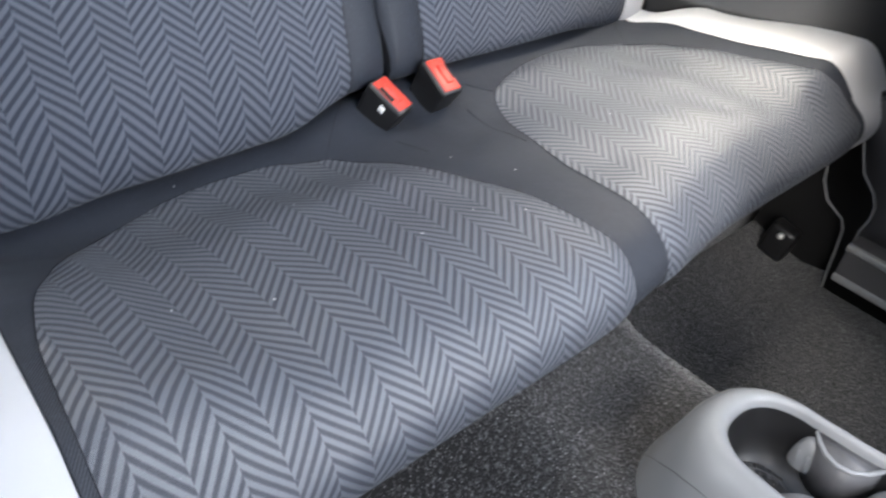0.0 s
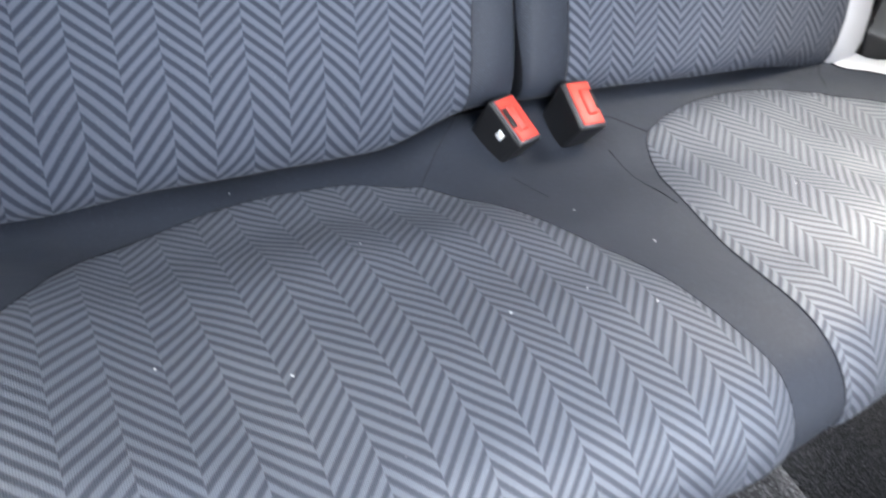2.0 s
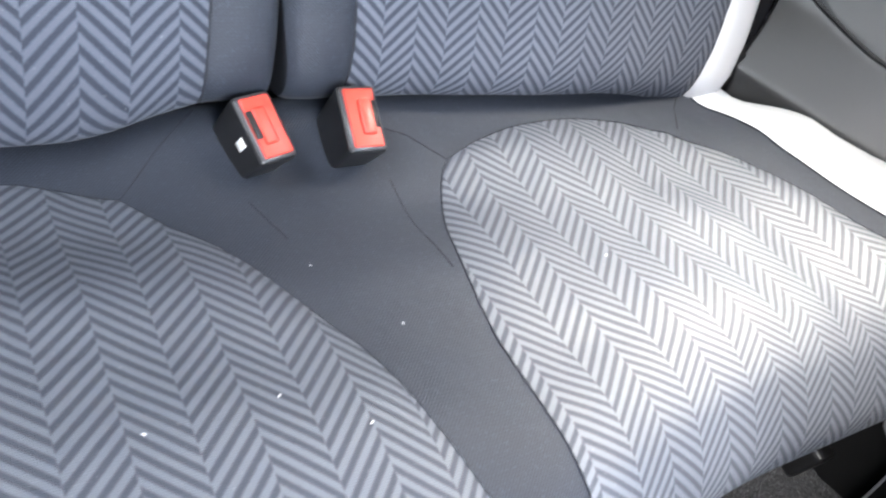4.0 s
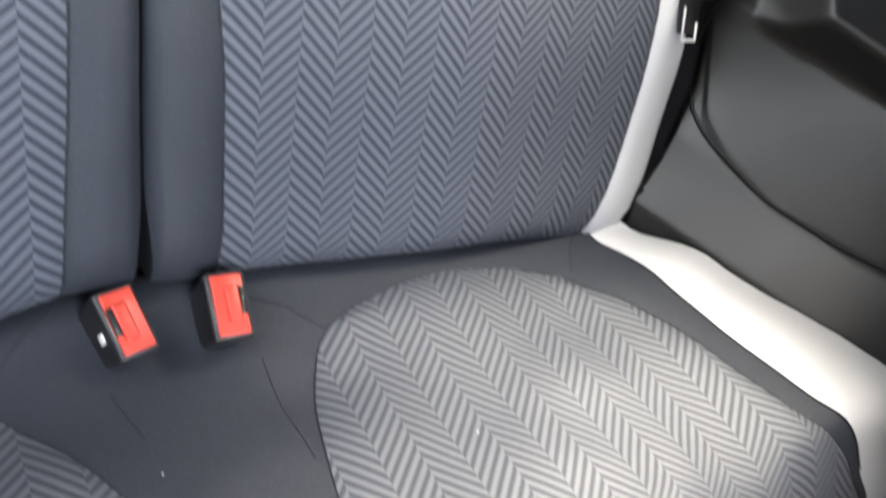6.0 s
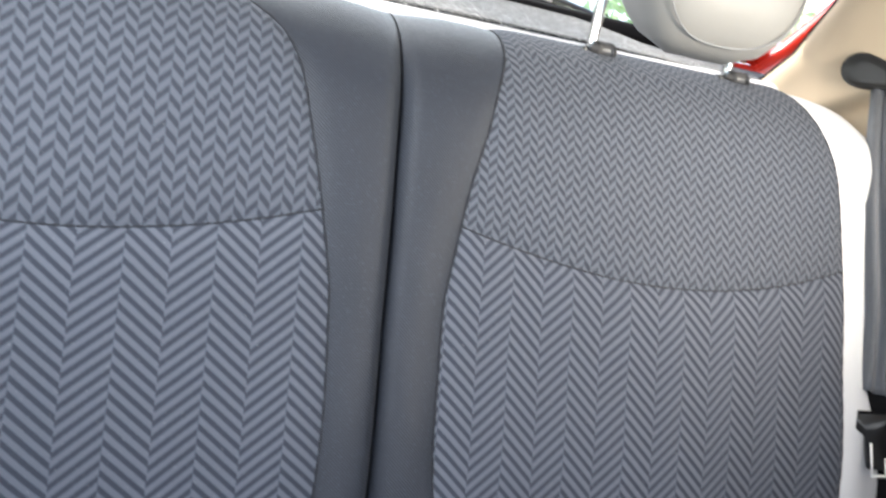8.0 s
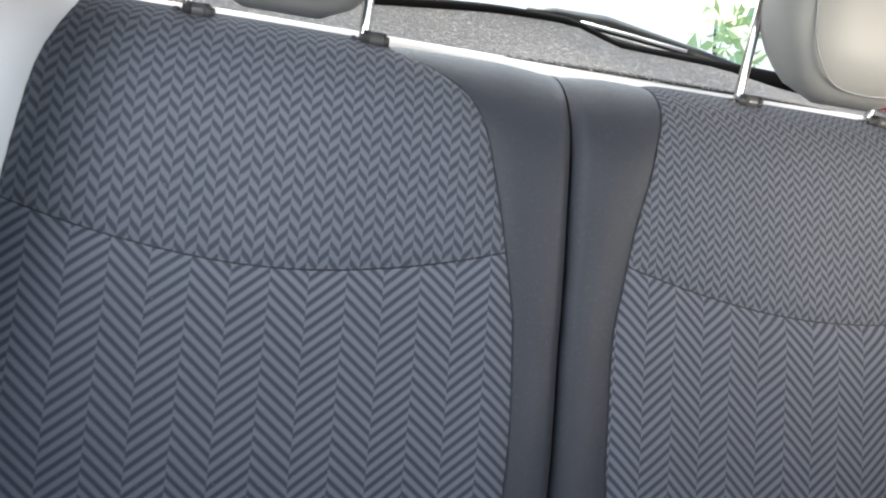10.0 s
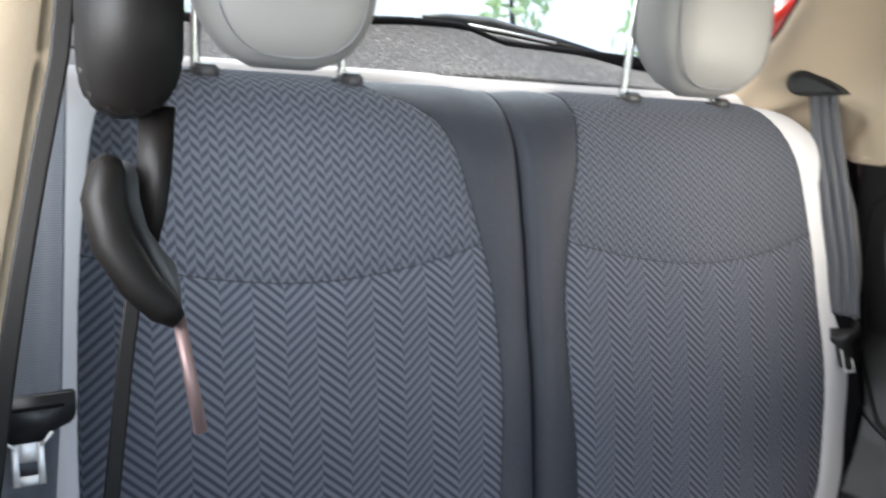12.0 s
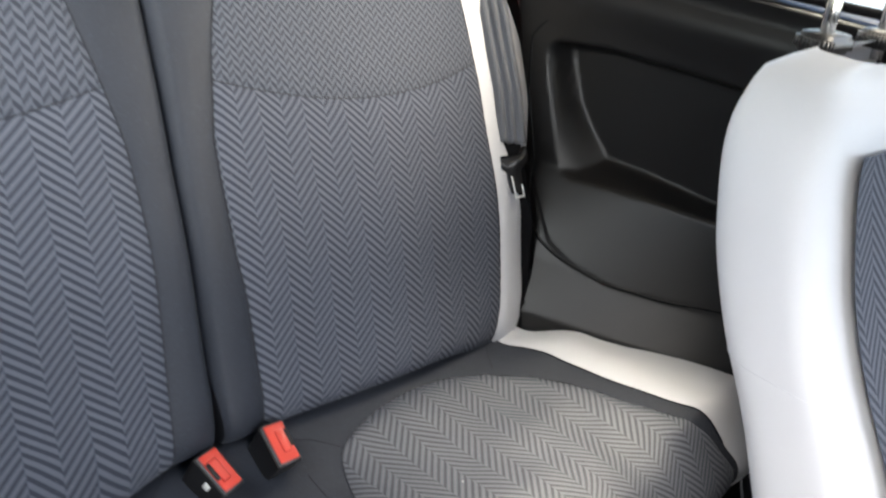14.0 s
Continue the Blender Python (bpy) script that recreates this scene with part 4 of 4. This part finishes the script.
for side in (-1, 1):
    pillar(side)


def side_window(side):
    th = thing("quarter_window", "rear quarter window with black rubber seal", "window", "quarter windows", (side * 0.62, -0.1, 0.65))
    tagged(th, kind="structure")
    loop = [(0.075, 0.516), (0.093, 0.523), (0.104, 0.54), (0.106, 0.568), (0.094, 0.607), (0.05, 0.68), (-0.02, 0.76), (-0.14, 0.815), (-0.42, 0.83), (-0.44, 0.8), (-0.44, 0.55), (-0.43, 0.53), (-0.2, 0.523), (-0.05, 0.518)]
    w = lambda y, z: Vector((side * (0.612 - 0.35 * max(0, z - 0.53)), y, z))
    part("seal", tube([w(y, z) for y, z in loop], 0.006, 8, closed=True), RUBBER, th)
    bm = bmesh.new()
    lay = bm.loops.layers.uv.new("cloth")
    bm.faces.new([bm.verts.new(w(y, z) + Vector((side * 0.004, 0, 0))) for y, z in loop])
    p = part("pane", bm, GLASS, th, smooth=False)
    p.visible_shadow = False
    part("sill", sheet(lambda a, b: (Vector((side * (0.594 + 0.075 * b), 0.1 - 0.56 * a, 0.508 + 0.012 * math.sin(b * 2.2))), (a, b)), 20, 8, 0.003), TRIM, th, "black window sill")
    return th


for side in (-1, 1):
    side_window(side)

# ---- body shell round the cabin ----
roof = part("ceiling", sheet(lambda a, b: (Vector((-0.52 + 1.04 * a, -1.3 + 1.85 * b, 0.9 - 0.08 * (2 * a - 1) ** 2)), (a, b)), 16, 16, 0.03), HEADL)
tagged(roof, "cream cloth headliner", "headliner", kind="structure")
for side in (-1, 1):
    rail = part("roof_rail", sheet(lambda a, b: (Vector((side * (0.49 + 0.09 * b), -1.3 + 1.85 * a, 0.83 - 0.03 * b)), (a, b)), 12, 3, 0.02), CREAM)
    tagged(rail, "cream roof rail trim", "roof rail", kind="structure")
    post = part("door_pillar", sheet(lambda a, b: (Vector((side * (0.655 - 0.11 * b), -0.44 - 0.1 * a, 0.5 + 0.34 * b)), (a, b)), 3, 6, 0.02), CREAM)
    tagged(post, "cream door pillar trim", "pillar", kind="structure")
    out = part("body_side", sheet(lambda a, b: (Vector((side * 0.74, -0.5 + 1.25 * a, -0.5 + 0.95 * b)), (a, b)), 6, 6, 0.03), PAINT)
    tagged(out, "red painted body side", "body side", kind="structure")
# doors added shut; the left one blocks sky light where the side stands open
for side in (-1, 1):
    door = part("door", sheet(lambda a, b: (Vector((side * 0.72, -1.75 + 1.25 * a, -0.38 + 0.9 * b)), (a, b)), 6, 6, 0.04), TRIM)
    tagged(door, "black front door trim, added to block sky light", "door", kind="structure")
dash = part("dashboard", sheet(lambda a, b: (Vector((-0.72 + 1.44 * a, -1.75, -0.4 + 0.85 * b)), (a, b)), 6, 6, 0.04), TRIM)
tagged(dash, "black dashboard", "dashboard", kind="structure")

# ---- front seat ----
def front_seat():
    th = thing("front_car_chair", "white leatherette front car chair with a herringbone insert", "car chair", at=(0.46, -0.38, -0.1))
    def prof(z):
        xin = curve(z, (-0.2, 0.1, 0.22, 0.366, 0.44, 0.485, 0.512), (0.222, 0.227, 0.234, 0.245, 0.256, 0.276, 0.318))
        yb = curve(z, (-0.2, 0, 0.15, 0.22, 0.3, 0.366, 0.455, 0.49, 0.512), (-0.63, -0.51, -0.42, -0.381, -0.33, -0.299, -0.277, -0.282, -0.31))
        return xin, yb, yb - curve(z, (-0.2, 0.3, 0.46, 0.512), (0.15, 0.125, 0.11, 0.06))

    def fn(a, b):
        z = -0.2 + 0.712 * b
        xin, yb, yf = prof(z)
        xo = min(0.945 - xin, 0.67)
        cx, cy, hw, hd = (xin + xo) / 2, (yb + yf) / 2, (xo - xin) / 2, (yb - yf) / 2
        ang = 2 * math.pi * a
        c, s = math.cos(ang), math.sin(ang)
        k = (abs(c) ** 4.4 + abs(s) ** 4.4) ** (-1 / 4.4)
        return Vector((cx + hw * k * c, cy + hd * k * s, z)), (a * 1.2, z)
    part("backrest", sheet(fn, 96, 70), WHITE, th, "white leatherette backrest cover")
    hem = [fn(a, (0.271 + 0.2) / 0.712)[0] + Vector((-0.0003, 0.0003, 0)) for a in np.linspace(0.2, 0.75, 60)]
    part("seam", tube(hem, 0.0004, 5), WHITE, th, "pale sewn seam")

    def insert(a, b):
        z = -0.15 + 0.6 * b
        xin, yb, yf = prof(z)
        x0, x1 = xin + 0.035, 0.945 - xin - 0.08
        x1 = min(x1, 0.6)
        x = x0 + (x1 - x0) * a
        return Vector((x, yf - 0.004 - 0.006 * math.sin(math.pi * a), z)), (x, z)
    part("insert", sheet(insert, 20, 40), HERR, th, "grey herringbone cloth insert")
    def squab(a, b):
        ang = 2 * math.pi * a
        k = (abs(math.cos(ang)) ** 4 + abs(math.sin(ang)) ** 4) ** -0.25
        g = (0.86, 0.97, 1.0, 1.0, 0.94, 0.6, 0.0)[min(6, int(round(b * 6)))]
        return Vector((0.44 + 0.22 * k * g * math.cos(ang), -0.86 + 0.24 * k * g * math.sin(ang), -0.26 + 0.24 * min(1, b * 1.3))), (a, b)
    part("squab", sheet(squab, 48, 6), WHITE, th, "white leatherette seat squab")
    for q in (0, 1):
        px = 0.38 + 0.15 * q
        part("post", tube([(px, -0.305, 0.49), (px, -0.3, 0.54), (px, -0.29, 0.66)], 0.0065, 12), CHROME, th, "chrome headrest post")
        part("post_guide", prism(rounded(0.072, 0.034, 0.015), 0.016, pose(px, -0.303, 0.503), 0.004), BLACK, th, "black post guide")
    return th


front_seat()

# ---- front seat belt by the door pillar ----
fb = thing("front_seat_belt", "black front seat belt hanging by the door pillar with its tongue", "seat belt", at=(-0.4495, -0.2973, 0.5477))
HANG = Matrix(((1.6487, 0.0142, -0.0653, -0.4495), (-0.0662, 0.5843, -1.5416, -0.2973), (0.0097, 1.5429, 0.5844, 0.5477), (0.0000, 0.0000, 0.0000, 1.0000)))


def hang(x, y, back=0.0):
    """A place in the plane in which the front belt hangs, in millimetres across and up."""
    return tuple(HANG @ Vector((x * 0.001, y * 0.001, -back)))


def hang_shape(outline, thick, back=0.0, bevel=0.001):
    return prism([(x * 0.001, y * 0.001) for x, y in outline], thick, HANG @ Matrix.Translation((0, 0, -back - thick)), bevel)


ACROSS = tuple(HANG.to_3x3() @ Vector((1, 0, 0)))
part("loop_cover", hang_shape([(-4.8, 64), (15.6, 64), (15.4, 46), (15.1, 36), (13.4, 30.4), (10, 26.6), (5.5, 25.2), (0.5, 25.7), (-3, 28.6), (-4.6, 33.4), (-4.8, 46)], 0.01, 0.0, 0.0011), BELTB, fb, "black rounded belt loop cover")
part("strap", hang_shape([(6.7, 28), (13.9, 28), (12.9, 14.9), (11.6, 6), (10, 0), (7.6, 1.4), (6.3, 5), (6, 14.8)], 0.0015, 0.005, 0.0003), BELTB, fb, "dark webbing running into the tongue")
part("lower_strap", webbing([hang(5.2, -9, 0.006), hang(4.3, -16, 0.006), hang(3.2, -24, 0.006), hang(1.7, -37.5, 0.006), hang(0.3, -50, 0.006), hang(-3, -80, 0.008)], [ACROSS] * 6, 0.0052), BELTB, fb, "dark webbing below the tongue")
part("rear_strap", webbing([hang(-6, 66, 0.012), hang(-6.5, 49, 0.012), hang(-7.6, 37.5, 0.012), hang(-12, 15, 0.012), hang(-15.9, -7.5, 0.012), hang(-18.8, -27, 0.012), hang(-21.5, -48, 0.012), hang(-26, -80, 0.012)], [ACROSS] * 8, 0.0062), BELTB, fb, "dark webbing beside the pillar")
tg = part("tongue", tube([hang(1.6, 17.2), hang(0.6, 15), hang(-0.3, 9), hang(1.3, 0.6), hang(5.9, -7.5), hang(10.5, -12.8), hang(13.1, -15.3)], [0.0028, 0.0056, 0.0068, 0.007, 0.0066, 0.0056, 0.003], 18), BELTB, fb, "black plastic belt tongue")
part("slot_plate", hang_shape([(2.4, 17), (5.2, 16.4), (6.4, 14.2), (6.6, 9), (8, 3.2), (11, -1.5), (13.2, -4), (14.2, -9), (14.4, -15.5), (12.4, -16.5), (6, -2), (3, 8)], 0.0015, 0.0045, 0.0004), RIM, tg, "dull grey slot plate")
part("plate", hang_shape([(12.1, -15), (14.6, -14.8), (18.6, -38.4), (16, -39)], 0.0014, 0.001, 0.0002), PLATE, tg, "worn pinkish steel plate")
near_post = part("door_pillar", hang_shape([(-60, 75), (-5.5, 75), (-7.9, 49.8), (-9.4, 38.2), (-13.3, 15.1), (-17.2, -7.8), (-19.8, -26), (-24, -36), (-60, -45)], 0.012, 0.016, 0.003), CREAM)
tagged(near_post, "cream door pillar trim beside the front belt", "pillar", kind="structure")

# ---- door sill and floor fittings ----
sill = thing("sill_trim", "dark grey plastic door sill trim with a curved rear edge", "sill trim", at=(0.62, -0.45, -0.34))
across = Matrix(((0, 0, 1, 0), (1, 0, 0, 0), (0, 1, 0, 0), (0, 0, 0, 1)))
outline = [(-0.28, -0.02), (-0.29, -0.14), (-0.297, -0.175), (-0.314, -0.203), (-0.345, -0.219), (-0.353, -0.235), (-0.356, -0.262), (-0.36, -0.31), (-0.364, -0.345), (-0.7, -0.345), (-0.7, -0.02)]
part("side", prism(outline, 0.02, Matrix.Translation((0.627, 0, 0)) @ across, 0.003), TRIM, sill)
part("edge", tube([(0.627, y, z) for y, z in outline[1:9]], 0.0017, 6), GREYP, sill, "lighter rounded edge")
face = [(-0.32, -0.02), (-0.326, -0.09), (-0.346, -0.134), (-0.37, -0.154), (-0.38, -0.172), (-0.382, -0.192), (-0.376, -0.218), (-0.377, -0.26), (-0.7, -0.26), (-0.7, -0.02)]
part("front_face", prism(face, 0.014, Matrix.Translation((0.617, 0, 0)) @ across, 0.004), RIM, sill, "grey front face")
part("edge", tube([(0.618, y, z) for y, z in face[1:8]], 0.002, 6), GREYP, sill, "lighter rounded edge")
part("step", block(0.05, 0.33, 0.065, pose(0.605, -0.545, -0.255), 0.006, 3), GUIDE, sill, "grey plastic step")
for z in (-0.228, -0.282):
    part("ridge", block(0.012, 0.33, 0.012, pose(0.581, -0.545, z), 0.004, 2), GREYP, sill, "pale step ridge")
eye = thing("floor_anchor", "small black floor anchor with a bright bolt head", "anchor", at=(0.585, -0.288, -0.29))
part("bracket", block(0.03, 0.045, 0.06, pose(0.588, -0.285, -0.28, 10), 0.01, 3), BLACK, eye)
part("bolt", tube([(0.572, -0.29, -0.262), (0.566, -0.291, -0.261)], [0.006, 0.005], 8), STEEL, eye, "bright bolt head")

# ---- lint on the cloth ----
bits = bmesh.new()
rng = random.Random(5)
for x, y in ((-0.262, -0.005), (-0.14, -0.228), (-0.29, -0.228), (-0.017, -0.133), (-0.071, -0.222), (-0.03, -0.25), (0.02, -0.19), (0.2, -0.17), (-0.2, -0.12), (-0.36, -0.2)):
    p = cushion_at(x, t_at(y), 0.0055)
    block(rng.uniform(0.001, 0.0026), 0.0006, 0.0005, Matrix.Translation(p) @ Euler((0, 0, rng.uniform(0, 6))).to_matrix().to_4x4(), 0, bm=bits)
lint = part("lint", bits, PAPER, smooth=False)
tagged(lint, "tiny white lint bits on the bench cloth", "lint", kind="stuff")
scrap = part("dry_leaf", block(0.004, 0.016, 0.001, pose(0.30, -0.42, -0.331, 10, 20, 30), 0.0004, 1), LEAFM)
tagged(scrap, "small dry yellow-green leaf scrap on the carpet", "leaf")

# ---- outside ----
ground = part("ground", sheet(lambda a, b: (Vector((-150 + 300 * a, -150 + 300 * b, -0.72)), (a, b)), 4, 4), PAVE)
tagged(ground, "pale sunlit paving round the car", "ground", kind="structure")


def bush(name, cx, cy, w, h, n, seed):
    rng = random.Random(seed)
    th = thing(name, "leafy green shrub in sunlight", "shrub", "shrubs outside", (cx, cy, -0.72))
    part("stem", tube([(cx, cy, -0.75), (cx + 0.05, cy, -0.72 + 0.4 * h), (cx - 0.1, cy + 0.05, -0.72 + 0.8 * h)], [0.05, 0.035, 0.01], 7), CARPET, th)
    bm = bmesh.new()
    for _ in range(n):
        d = Vector((rng.gauss(0, 1), rng.gauss(0, 1), rng.gauss(0, 1))).normalized() * rng.uniform(0.5, 1.0)
        p = Vector((cx + d.x * w / 2, cy + d.y * w / 2, -0.72 + h * (0.55 + 0.45 * d.z)))
        q = Euler((rng.uniform(0, 6), rng.uniform(0, 6), rng.uniform(0, 6))).to_matrix()
        k = rng.uniform(0.05, 0.11)
        bm.faces.new([bm.verts.new(p + q @ Vector(c) * k) for c in ((-1, 0, 0), (0, -0.45, 0.15), (1, 0, 0), (0, 0.45, 0.15))])
    part("crown", bm, LEAFM, th, smooth=False)
    return th


for i, (cx, cy, w, h) in enumerate(((3.4, 6.1, 0.7, 1.5), (0.7, 6.3, 0.9, 1.2), (5.0, 6.2, 0.8, 2.2), (6.6, 3.3, 0.6, 0.8))):
    bush("shrub", cx, cy, w, h, 170, i)
